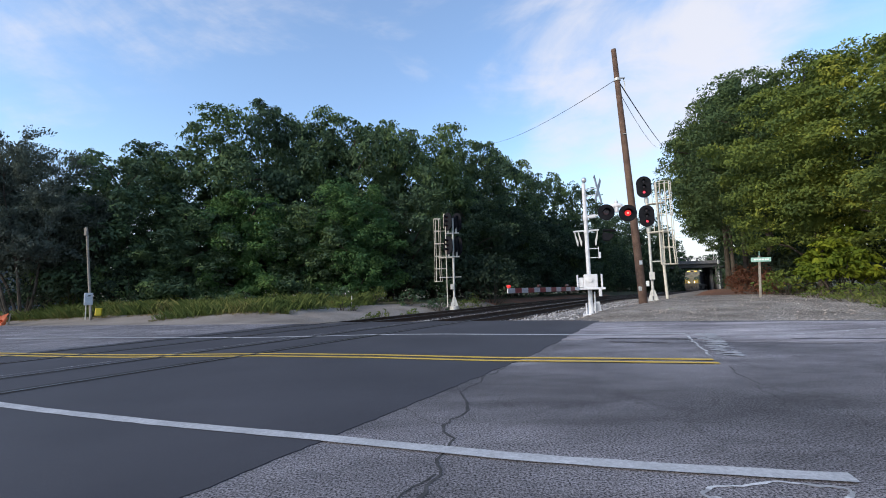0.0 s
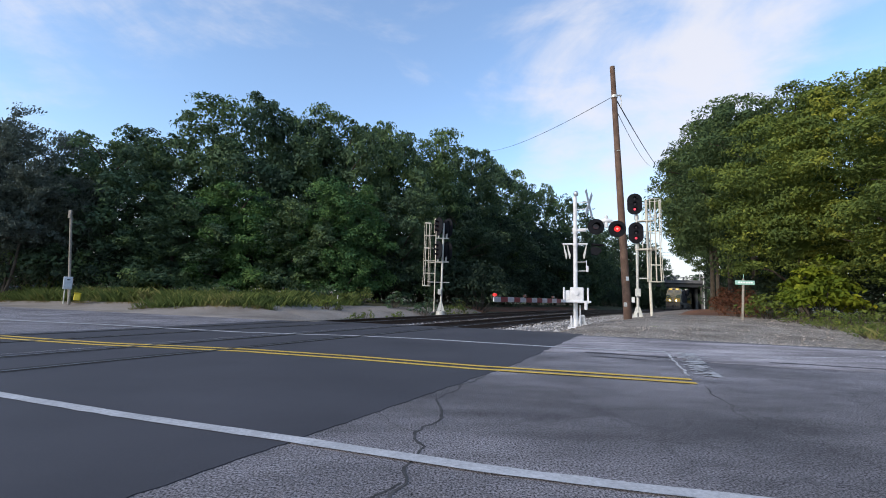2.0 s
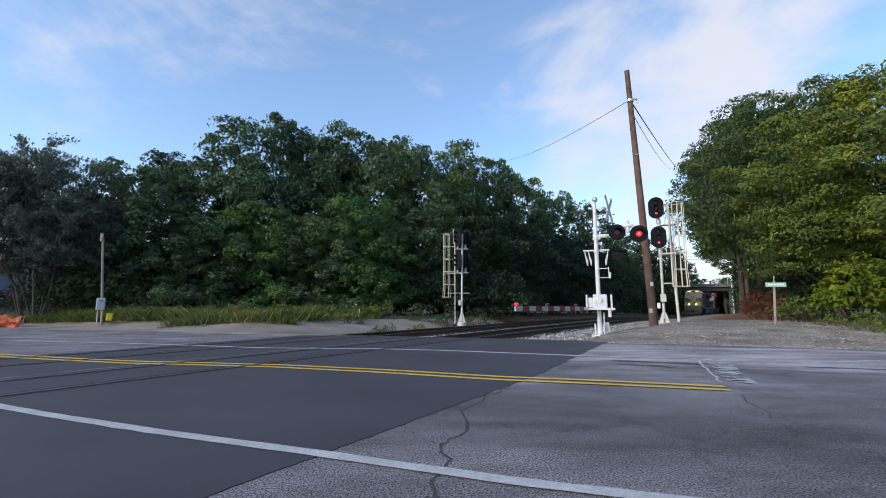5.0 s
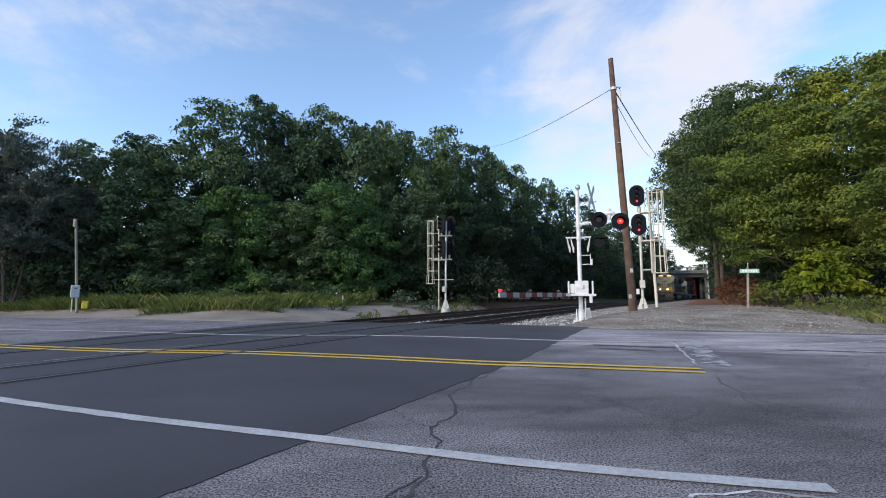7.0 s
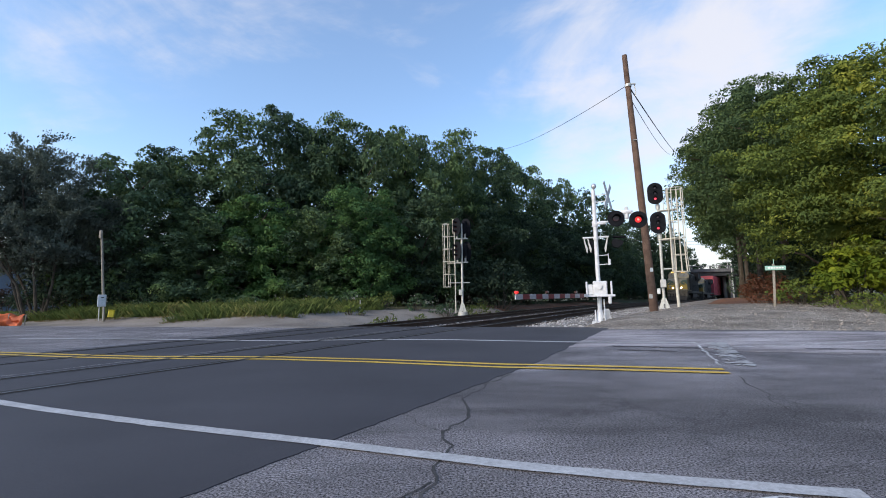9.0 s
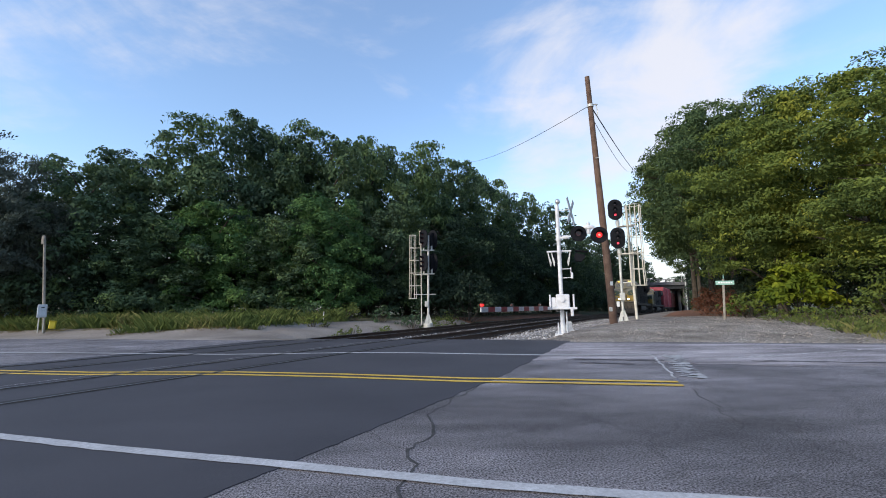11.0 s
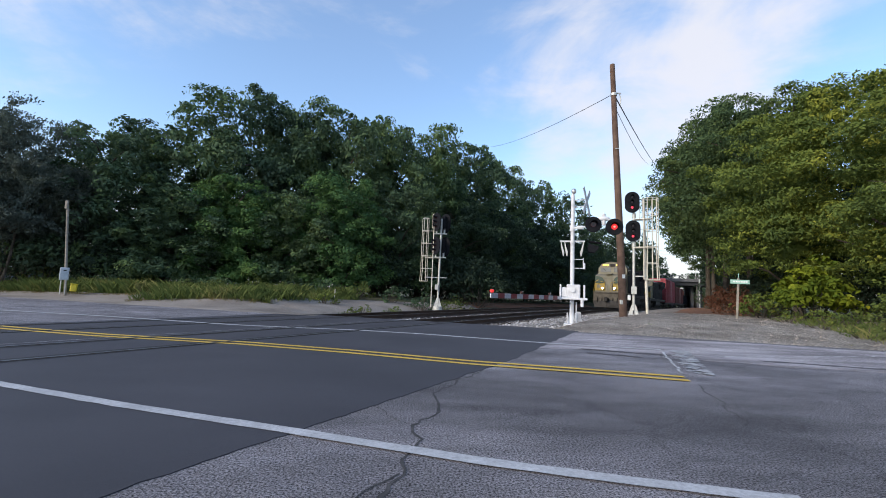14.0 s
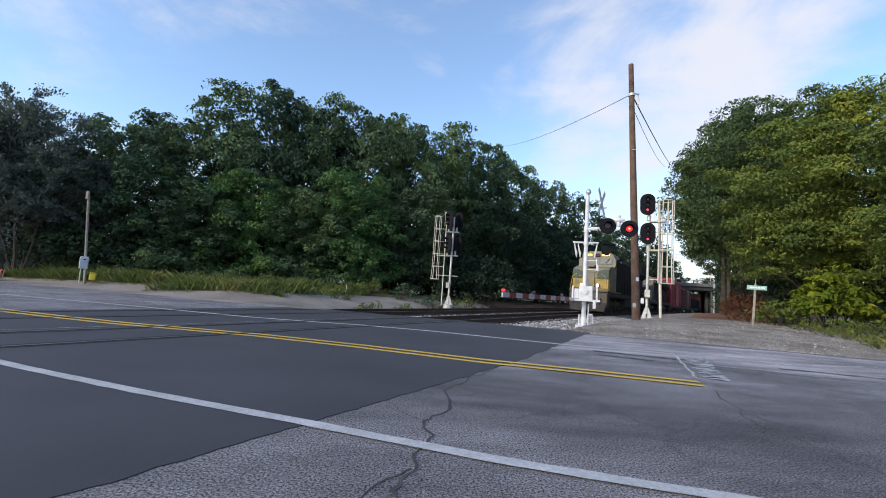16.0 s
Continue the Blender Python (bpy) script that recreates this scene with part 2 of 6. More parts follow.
        last = h6
    for amount, node, socket in ((random_amount, "ShaderNodeObjectInfo", "Random"), (island, "ShaderNodeNewGeometry", "Random Per Island")):
        if amount:
            oi, rr, h2 = N(node), N("ShaderNodeMapRange"), N("ShaderNodeHueSaturation")
            rr.inputs["To Min"].default_value, rr.inputs["To Max"].default_value = 1 - amount, 1 + amount
            L(oi.outputs[socket], rr.inputs["Value"])
            L(last.outputs["Color"], h2.inputs["Color"])
            L(rr.outputs["Result"], h2.inputs["Value"])
            last = h2
    L(last.outputs["Color"], bs.inputs["Base Color"])
    bs.inputs["Roughness"].default_value, bs.inputs["Metallic"].default_value = rough, metal
    bs.inputs["Specular IOR Level"].default_value = spec
    if bump:
        bp = N("ShaderNodeBump")
        bp.inputs["Strength"].default_value, bp.inputs["Distance"].default_value = bump, dist
        L(b.outputs["Fac"], bp.inputs["Height"])
        L(bp.outputs["Normal"], bs.inputs["Normal"])
    if glow:
        bs.inputs["Emission Color"].default_value, bs.inputs["Emission Strength"].default_value = (*glow[0], 1), glow[1]
    return mt


def leaf_material(name, c1, c2, c3, thin=0.24):
    """Leaves: tone by clump and by leaf, some light through them."""
    mt = bpy.data.materials.new(name)
    mt.use_nodes = True
    nt = mt.node_tree
    N, L = nt.nodes.new, nt.links.new
    bs, out = nt.nodes["Principled BSDF"], nt.nodes["Material Output"]
    tc, no, ge, oi = N("ShaderNodeTexCoord"), N("ShaderNodeTexNoise"), N("ShaderNodeNewGeometry"), N("ShaderNodeObjectInfo")
    no.inputs["Scale"].default_value, no.inputs["Detail"].default_value = 0.42, 3
    L(tc.outputs["Object"], no.inputs["Vector"])
    ad = N("ShaderNodeMath")
    ad.operation = "MULTIPLY_ADD"
    L(ge.outputs["Random Per Island"], ad.inputs[0])
    ad.inputs[1].default_value = 0.24
    L(no.outputs["Fac"], ad.inputs[2])
    a2 = N("ShaderNodeMath")
    a2.operation = "MULTIPLY_ADD"
    L(oi.outputs["Random"], a2.inputs[0])
    a2.inputs[1].default_value = 0.22
    L(ad.outputs[0], a2.inputs[2])
    rp = N("ShaderNodeValToRGB")
    rp.color_ramp.elements[0].position, rp.color_ramp.elements[0].color = 0.45, (*c1, 1)
    rp.color_ramp.elements[1].position, rp.color_ramp.elements[1].color = 1.05, (*c3, 1)
    rp.color_ramp.elements.new(0.75).color = (*c2, 1)
    L(a2.outputs[0], rp.inputs["Fac"])
    L(rp.outputs["Color"], bs.inputs["Base Color"])
    bs.inputs["Roughness"].default_value, bs.inputs["Specular IOR Level"].default_value = 0.75, 0.10
    tr, sh = N("ShaderNodeBsdfTranslucent"), N("ShaderNodeMixShader")
    L(rp.outputs["Color"], tr.inputs["Color"])
    sh.inputs[0].default_value = thin
    L(bs.outputs[0], sh.inputs[1])
    L(tr.outputs[0], sh.inputs[2])
    L(sh.outputs[0], out.inputs["Surface"])
    return mt


M_GROUND = material("grass_soil", (0.05, 0.065, 0.02), (0.11, 0.095, 0.045), 0.35, 0.95, 0.5, 9, dist=0.1)
M_OLD = material("old_asphalt", (0.150, 0.140, 0.148), (0.245, 0.228, 0.236), 0.45, 0.85, 0.8, 70, fine_amount=1.25, dist=0.02, streak=(18.5, (0.8, 2.1, 1.0), 0.30), crackle=(0.9, 0.30), grain=(0.38, 0.62), band=(4.55, 1.9, 0.36))
M_PALE = material("bleached_asphalt", (0.22, 0.20, 0.21), (0.40, 0.37, 0.38), 0.5, 0.9, 0.8, 58, fine_amount=0.6, dist=0.016, streak=(18.5, (0.4, 2.0, 1.0), 0.35), crackle=(0.8, 0.35), grain=(0.38, 0.62))
M_NEWASPHALT = material("new_asphalt", (0.0385, 0.037, 0.0435), (0.053, 0.051, 0.059), 0.6, 0.72, 0.35, 120, fine_amount=0.3, dist=0.006, streak=(18.5, (0.15, 0.9, 1.0), 0.10))
M_WHITE = material("white_road_paint", (0.50, 0.50, 0.505), (0.39, 0.39, 0.395), 2.5, 0.6, 0.2, 40)
M_WORN = material("worn_road_paint", (0.58, 0.58, 0.58), (0.32, 0.32, 0.32), 5, 0.7, 0.2, 30, contrast=(0.45, 0.55))
M_YELLOW = material("yellow_road_paint", (0.72, 0.46, 0.05), (0.58, 0.38, 0.06), 1.5, 0.6, 0.2, 40)
M_GRAVEL = material("gravel", (0.24, 0.22, 0.20), (0.36, 0.34, 0.31), 0.9, 0.95, 1.0, 22, fine_amount=0.6, dist=0.06)
M_VERGE = material("sandy_gravel", (0.185, 0.160, 0.132), (0.355, 0.318, 0.275), 0.8, 0.95, 1.0, 18, fine_amount=0.75, dist=0.06, grain=(0.38, 0.62))
M_LITTER = material("brown_grit", (0.20, 0.165, 0.135), (0.34, 0.30, 0.26), 3, 0.95, 0.4, 30, island=0.5)
M_DIRT = material("dirt_shoulder", (0.195, 0.165, 0.138), (0.29, 0.258, 0.225), 0.5, 0.95, 0.6, 16, fine_amount=0.4, dist=0.04)
M_CLAY = material("red_clay", (0.26, 0.10, 0.05), (0.18, 0.10, 0.06), 0.5, 0.95, 0.6, 8, dist=0.08)
M_BALLAST = material("ballast_stone", (0.30, 0.29, 0.29), (0.48, 0.47, 0.46), 3, 0.9, 0.6, 30, island=0.45)
M_RAIL = material("rusty_rail", (0.045, 0.028, 0.022), (0.075, 0.045, 0.032), 3, 0.7, 0.3, 40)
M_RAILHEAD = material("worn_rail_head", (0.30, 0.30, 0.31), (0.2, 0.19, 0.19), 3, 0.38, 0.1, 40, metal=0.8)
M_TIE = material("creosoted_tie", (0.035, 0.028, 0.024), (0.07, 0.058, 0.048), 6, 0.9, 0.4, 50, random_amount=0.3)
M_RUBBER = material("black_rubber", (0.012, 0.012, 0.013), (0.02, 0.02, 0.02), 6, 0.8, 0.2, 60)
M_SKID = material("tyre_darkened_asphalt", (0.062, 0.058, 0.062), (0.11, 0.102, 0.11), 5.0, 0.85, 0.8, 58, fine_amount=0.7, dist=0.016, grain=(0.38, 0.62))
M_CRACK = material("tar_crack", (0.03, 0.03, 0.03), (0.075, 0.072, 0.072), 8, 0.9, 0.2, 60)
M_BARK = material("bark", (0.05, 0.04, 0.03), (0.10, 0.085, 0.065), 3, 0.95, 0.8, 25, dist=0.05)
M_LEAF_DARK = leaf_material("oak_leaves", (0.054, 0.088, 0.060), (0.086, 0.140, 0.074), (0.15, 0.22, 0.080))
M_LEAF_LIGHT = leaf_material("light_green_leaves", (0.048, 0.108, 0.046), (0.076, 0.158, 0.056), (0.14, 0.24, 0.072))
# Darker copy of the oak leaf tones: the wood's shade put into the colour.
M_LEAF_SHADED = leaf_material("shaded_tree_leaves", (0.036, 0.060, 0.044), (0.056, 0.092, 0.054), (0.095, 0.145, 0.062))
# Thicket foliage with the shade under the trees put into its colour.
M_LEAF_UNDERSHADE = leaf_material("shaded_thicket_leaves", (0.028, 0.046, 0.034), (0.044, 0.070, 0.044), (0.07, 0.10, 0.052))
M_LEAF_GREY = leaf_material("feathery_leaves", (0.082, 0.104, 0.092), (0.116, 0.145, 0.118), (0.165, 0.195, 0.14))
# Sunlight put into the leaf colour of the right-hand trees; MID is darker.
M_LEAF_WARM = leaf_material("warm_sunlit_leaves", (0.074, 0.112, 0.036), (0.150, 0.198, 0.044), (0.32, 0.33, 0.055))
M_LEAF_MID = leaf_material("mid_green_leaves", (0.048, 0.082, 0.042), (0.080, 0.125, 0.050), (0.145, 0.185, 0.056))
M_LEAF_LIME = leaf_material("lime_leaves", (0.07, 0.11, 0.015), (0.17, 0.21, 0.02), (0.38, 0.36, 0.03))
M_STRAW = leaf_material("dry_straw_grass", (0.12, 0.11, 0.04), (0.20, 0.16, 0.065), (0.28, 0.21, 0.10))
M_GRASS = leaf_material("meadow_grass", (0.070, 0.105, 0.032), (0.125, 0.160, 0.046), (0.25, 0.23, 0.09))

# ---- plan: the road runs along ROAD, the tracks nearly along TRACK ----
ROAD, ROADN = Vector((0.9483, -0.3173, 0)), Vector((0.3173, 0.9483, 0))


def on_road(s, off, z=0.0):
    """s metres along the road, off metres across it from the camera's foot."""
    return ROAD * s + ROADN * off + Vector((0, 0, z))


def track_at(y, off=0.0, z=0.0):
    """The near track's middle at world y, moved off metres to its right, and the heading there."""
    x, slope = -9.347 + 0.604 * y + 0.000598 * y * y, 0.604 + 0.001196 * y
    d = Vector((slope, 1, 0)).normalized()
    return Vector((x, y, z)) + Vector((d.y, -d.x, 0)) * off, d


FAR_TRACK = -3.55


def fall(y):
    """Drop of the line towards the overpass, set to fit the camera's view."""
    return -0.6 * max(0.0, min(1.5, (y - 38.0) / 55.0))


# ---- ground ----
def ease(v):
    v = max(0.0, min(1.0, v))
    return v * v * (3 - 2 * v)


def ground_height(x, y):
    p = Vector((x, y, 0))
    t, d = track_at(max(min(y, 400), -150))
    off = (p - t).dot(Vector((d.y, -d.x, 0)))
    r = p.dot(ROADN)
    if r < 12.9:
        return -0.16
    edge = ease((r - 12.9) / 1.4)
    z = -0.16 + 0.13 * edge + 0.05 * edge * noise.noise(Vector((x * 0.15, y * 0.15, 0)))
    z += 0.34 * ease((r - 14.0) / 7) * ease((off - 3.2) / 3.0)
    z += 0.46 * ease((r - 14.2) / 4.0) * ease((-off - 7.6) / 3.5)
    trough = ease((off + 8.0) / 1.6) * ease((4.2 - off) / 1.4) * edge
    return z - 0.42 * trough + fall(y)


def build_ground():
    k = 150
    c = [math.sinh((i / k * 2 - 1) * 5.6) / math.sinh(5.6) * 2400 for i in range(k + 1)]
    xs, ys = [v + 2 for v in c], [v + 24 for v in c]
    s = Shape()
    vs = [(x, y, ground_height(x, y)) for y in ys for x in xs]
    fs = [(j * (k + 1) + i, j * (k + 1) + i + 1, (j + 1) * (k + 1) + i + 1, (j + 1) * (k + 1) + i) for j in range(k) for i in range(k)]
    s.add(vs, fs)
    solid("ground", s, M_GROUND, "grassy ground with brown soil showing through", "ground", kind="structure", smooth=True)


def strip(points_a, points_b, z):
    """A sheet between two lines of the plan."""
    s = Shape()
    vs = []
    for a, b in zip(points_a, points_b):
        vs += [(a[0], a[1], z), (b[0], b[1], z)]
    s.add(vs, [(2 * i, 2 * i + 1, 2 * i + 3, 2 * i + 2) for i in range(len(points_a) - 1)])
    return s


def slab(outline, z, thick):
    s = Shape()
    n = len(outline)
    s.add([(x, y, z) for x, y in outline] + [(x, y, z - thick) for x, y in outline],
          [tuple(range(n)), tuple(range(2 * n - 1, n - 1, -1))] + [(i, n + i, n + (i + 1) % n, (i + 1) % n) for i in range(n)])
    return s


def rough_line(a, b, n, amp, seed):
    a, b = Vector(a[:2]), Vector(b[:2])
    d = (b - a).normalized()
    out = []
    for i in range(n + 1):
        p = a.lerp(b, i / n)
        w = amp * (noise.noise(Vector((seed, i * 0.19, 0))) + 0.8 * noise.noise(Vector((seed, i * 0.61, 5))) + 0.5 * noise.noise(Vector((seed, i * 1.37, 9))))
        out.append((p.x - d.y * w, p.y + d.x * w))
    return out


# crossing edges: the fresh asphalt lies between these two lines along the tracks
def cross_edge(off_road, which):
    y = off_road
    for _ in range(12):        # the point of the track's parallel that lies off_road metres across the road
        p, _d = track_at(y, (5.42 if off_road < 7 else 5.42 - 0.075 * (off_road - 7)) if which == "right" else -4.6 - 0.1 * max(0, off_road - 7))
        y += (off_road - p.dot(ROADN)) / 1.13
    return (p.x, p.y)


build_ground()
far_edge = rough_line(on_road(-75, 13.6), on_road(70, 14.35), 130, 0.22, 3.0)
near_edge = [tuple(on_road(70, -26)[:2]), tuple(on_road(-75, -26)[:2])]
road = solid("road", slab(far_edge + near_edge, 0.0, 0.14), M_OLD, "worn pale grey asphalt road with cracks and patches", "road", kind="structure")
pale_edge = rough_line(on_road(-1, 13.45), on_road(60, 14.1), 90, 0.15, 4.0) + rough_line(on_road(60, 8.2), on_road(-3, 9.3), 160, 0.55, 6.0)
solid("bleached_lane", slab(pale_edge, 0.004, 0.02), M_PALE, "sun-bleached pale asphalt along the far road edge", "pavement", kind="structure")
right_edge = rough_line(cross_edge(-4, "right"), cross_edge(7, "right"), 160, 0.035, 7.0) + rough_line(cross_edge(7.1, "right"), cross_edge(14.6, "right"), 60, 0.06, 8.0)
left_edge = rough_line(cross_edge(14.2, "left"), cross_edge(7, "left"), 30, 0.10, 9.0) + rough_line(cross_edge(6.9, "left"), cross_edge(-4, "left"), 30, 0.10, 9.5)
solid("crossing_pavement", slab(right_edge + left_edge, 0.006, 0.1), M_NEWASPHALT, "fresh dark asphalt laid round the rails at the crossing", "pavement", kind="structure")


def marking(name, label, line, width, mat, shift=0.0, z=0.012, amp=0.012, seed=1.0):
    """A painted stripe; line: metres along the road and across it, from end to end."""
    a, b = [], []
    s0, s1 = line[0][0], line[-1][0]
    n = int((s1 - s0) / 0.2)
    for i in range(n + 1):
        s = s0 + (s1 - s0) * i / n
        o = float(np.interp(s, [p[0] for p in line], [p[1] for p in line])) + shift
        o += amp * noise.noise(Vector((seed, s * 0.7, 0))) + 0.008 * noise.noise(Vector((seed, s * 4, 3)))
        w = width / 2 * (1 + 0.14 * noise.noise(Vector((seed + 9, s * 5, 0))))
        a.append(on_road(s, o - w))
        b.append(on_road(s, o + w))
    return solid(name, strip(a, b, z), mat, label, "road marking", kind="structure")


# Sideways bends fit the camera's view of the crossing's hump; the road stays flat.
NEAR_LINE = ((-16, 2.70), (-9, 2.77), (-7.5, 2.87), (-6.3, 2.89), (-5.2, 2.82), (-3.8, 2.77), (-0.4, 2.75), (0.3, 2.80), (1.15, 2.88))
FAR_LINE = ((-17, 8.35), (-12.4, 8.86), (-8.2, 9.08), (-6.5, 9.5), (-5.3, 9.87), (-3.6, 10.06), (-0.5, 10.0), (0.85, 10.18), (1.75, 10.3))
MID_LINE = ((-17.5, 5.55), (-10, 5.80), (-8.3, 5.92), (-6.9, 6.2), (-5.6, 6.42), (-3.6, 6.52), (-1.5, 6.48), (0.0, 6.62), (1.45, 6.70))
marking("edge_line", "white painted edge line, slightly wavy and bent to fit the camera's view", NEAR_LINE, 0.12, M_WHITE, seed=1.0)
marking("edge_line", "white painted edge line on the far lane", FAR_LINE, 0.16, M_WHITE, seed=2.0)
marking("center_line", "double yellow centre line, one stripe", MID_LINE, 0.12, M_YELLOW, -0.14, seed=3.0)
marking("center_line", "double yellow centre line, one stripe", MID_LINE, 0.12, M_YELLOW, 0.14, seed=3.0)


# ---- trees ----
def leaf_cloud(rng, lobes, per_lobe, size, droop=0.25, flat=0.72):
    """Leaves in rounded clumps over the outer side of lobes (centre, radius): arrays of corners."""
    P = []
    for (cx, cy, cz), r in lobes:
        m = max(6, int(5.0 * r))
        sub = rng.normal(size=(m, 3))
        sub[:, 2] = sub[:, 2] * 0.75 + 0.35
        sub /= np.linalg.norm(sub, axis=1)[:, None]
        sub_r = r * (0.45 + 0.35 * rng.random(m))
        clump = r * (0.30 + 0.22 * rng.random(m))
        k = int(per_lobe * r * r)
        g = rng.integers(0, m, k)
        w = rng.normal(size=(k, 3)) + sub[g] * 0.5 + np.array([0, 0, 0.35])
        w /= np.linalg.norm(w, axis=1)[:, None]
        u = sub[g] * 0.4 + w * 0.6
        c = np.array([cx, cy, cz]) + sub[g] * sub_r[g][:, None] * (1, 1, 0.85) + w * (clump[g] * (0.35 + 0.75 * rng.random(k) ** 0.6))[:, None] * (1.82 - flat, 1.82 - flat, flat)
        nrm = u * 0.7 + rng.normal(size=(k, 3)) * 0.45 + np.array([0, 0, 0.35])
        nrm /= np.linalg.norm(nrm, axis=1)[:, None]
        t = np.cross(nrm, rng.normal(size=(k, 3)))
        t /= np.linalg.norm(t, axis=1)[:, None]
        b = np.cross(nrm, t)
        s = (size * (0.6 + 0.8 * rng.random(k)))[:, None]
        tip = c + t * s - np.array([0, 0, 1.0]) * s * droop
        P.append(np.stack([c - t * s * 0.7, c + b * s * 0.42, tip, c - b * s * 0.42], 1))
    return np.concatenate(P)


def leaf_mesh(name, quads, mat, cores=()):
    n = len(quads)
    core = Shape()
    for (cx, cy, cz), r in cores[-5:]:
        core.ball((cx, cy, cz), (r * 0.40, r * 0.40, r * 0.32), 7, 5)
    cv = np.array(core.v, float).reshape(-1, 3)
    if len(cv):
        cv = cv + np.random.default_rng(5).normal(size=cv.shape) * 0.12
    v = np.concatenate([quads.reshape(-1, 3), cv])
    me = bpy.data.meshes.new(name)
    me.from_pydata(v.tolist(), [], np.arange(4 * n).reshape(-1, 4).tolist() + [tuple(i + 4 * n for i in q) for q in core.f])
    me.materials.append(mat)
    return me


def make_tree(name, label, seed, height, spread, mat, per_lobe=210, leaf=0.165, skirt=0.12, lobes_n=46, slim=1.0, trunk_r=0.22, flat=0.72):
    """A broad-leaved tree: tapered trunk, limbs, and a crown of leafy lobes."""
    rng = np.random.default_rng(seed)
    root = thing(name, label, "tree")
    lobes = []
    for i in range(lobes_n):
        z = skirt + (0.94 - skirt) * (i + 0.5) / lobes_n
        prof = math.sin(math.pi * min(1, (z - skirt) / (1 - skirt) * 0.86 + 0.12)) ** 0.6 * slim
        a = i * 2.39996 + rng.normal() * 0.35
        rr = spread * prof * (0.56 + 0.36 * rng.random())
        r = spread * (0.19 + 0.21 * rng.random() ** 1.8)
        lobes.append(((rr * math.cos(a), rr * math.sin(a), z * height), r))
    lobes.append(((0.1 * spread, 0, height - spread * 0.24), spread * 0.26))
    for i in range(5):
        lobes.append(((0, 0, height * (skirt + 0.14 + 0.13 * i)), spread * 0.36))
    q = leaf_cloud(rng, lobes, per_lobe, leaf, 0.25, flat)
    ob = new("crown", leaf_mesh("crown", q, mat, lobes))
    ob.parent = root
    s = Shape()
    pts = [Vector((0.25 * noise.noise(Vector((seed, i, 0))), 0.25 * noise.noise(Vector((seed, 0, i))), height * 0.75 * i / 6)) for i in range(7)]
    for i in range(6):
        s.cyl(pts[i] - Vector((0, 0, 0.3 if i == 0 else 0)), pts[i + 1], trunk_r * (1.25 if i == 0 else 1 - i / 7.5), trunk_r * (1 - (i + 1) / 7.5), 8)
    for (c, r) in lobes[4:lobes_n:5]:
        z0 = max(0.8, c[2] - 1.6)
        k = min(5.9, z0 / (height * 0.75) * 6)
        base = pts[int(k)].lerp(pts[min(6, int(k) + 1)], k - int(k))
        mid = base.lerp(Vector(c), 0.5) + Vector((0, 0, 0.35))
        s.cyl(base, mid, trunk_r * 0.36, trunk_r * 0.24, 5).cyl(mid, Vector(c), trunk_r * 0.24, trunk_r * 0.1, 5)
    part("trunk", s, M_BARK, root)
    return root


def plant(proto, x, y, height, width, rz, z=0.0):
    """A copy of a tree, scaled to a height and a crown width."""
    ob = copy_thing(proto, pose(x, y, z, 0, 0, rz))
    ob.scale = (width, width, height)
    return ob
# ---- more materials ----
M_WHITEMETAL = material("white_painted_steel", (0.74, 0.75, 0.76), (0.58, 0.59, 0.60), 5, 0.5, 0.1, 50, fine_amount=0.12)
M_GALV = material("galvanised_steel", (0.48, 0.49, 0.46), (0.60, 0.60, 0.55), 6, 0.5, 0.1, 50, metal=0.35, fine_amount=0.15)
M_CREAM = material("cream_painted_ladder", (0.70, 0.66, 0.54), (0.58, 0.55, 0.47), 6, 0.6, 0.1, 50, fine_amount=0.15)
M_BLACK = material("matt_black_sheet", (0.008, 0.009, 0.012), (0.014, 0.015, 0.018), 5, 0.9, 0.1, 50, spec=0.15)
M_LENS = material("dark_red_lens", (0.035, 0.005, 0.006), (0.025, 0.004, 0.005), 8, 0.2, 0.1, 60)
M_REDGLOW = material("lit_red_lens", (0.6, 0.02, 0.02), (0.5, 0.01, 0.01), 8, 0.3, 0.0, 60, glow=((1.0, 0.03, 0.03), 0.32))
M_REDCORE = material("lit_red_bulb", (0.8, 0.2, 0.15), (0.8, 0.2, 0.15), 8, 0.3, 0.0, 60, glow=((1.0, 0.22, 0.18), 1.1))
M_SIGGLOW = material("lit_signal_lens", (0.6, 0.05, 0.08), (0.5, 0.04, 0.06), 8, 0.3, 0.0, 60, glow=((1.0, 0.08, 0.13), 0.55))
M_REDPAINT = material("red_stripe", (0.17, 0.018, 0.024), (0.13, 0.016, 0.02), 7, 0.5, 0.1, 60)
M_WHITESTRIPE = material("white_stripe", (0.36, 0.35, 0.37), (0.28, 0.28, 0.30), 7, 0.5, 0.1, 60)
M_POLE = material("weathered_pole_wood", (0.095, 0.055, 0.038), (0.16, 0.10, 0.07), 2.5, 0.9, 0.6, 35, dist=0.02)
M_GREYWOOD = material("grey_weathered_wood", (0.22, 0.20, 0.17), (0.33, 0.30, 0.25), 4, 0.9, 0.5, 40)
M_SIGNGREEN = material("pale_green_sign", (0.24, 0.46, 0.38), (0.30, 0.52, 0.44), 5, 0.4, 0.05, 60)
M_SIGNWHITE = material("white_sign_paint", (0.75, 0.78, 0.76), (0.65, 0.68, 0.66), 5, 0.45, 0.05, 60)
M_CABINET = material("grey_blue_cabinet", (0.36, 0.42, 0.46), (0.44, 0.50, 0.54), 5, 0.5, 0.1, 60)
M_YELLOWBOX = material("yellow_plastic", (0.62, 0.50, 0.03), (0.52, 0.42, 0.03), 5, 0.5, 0.1, 60)
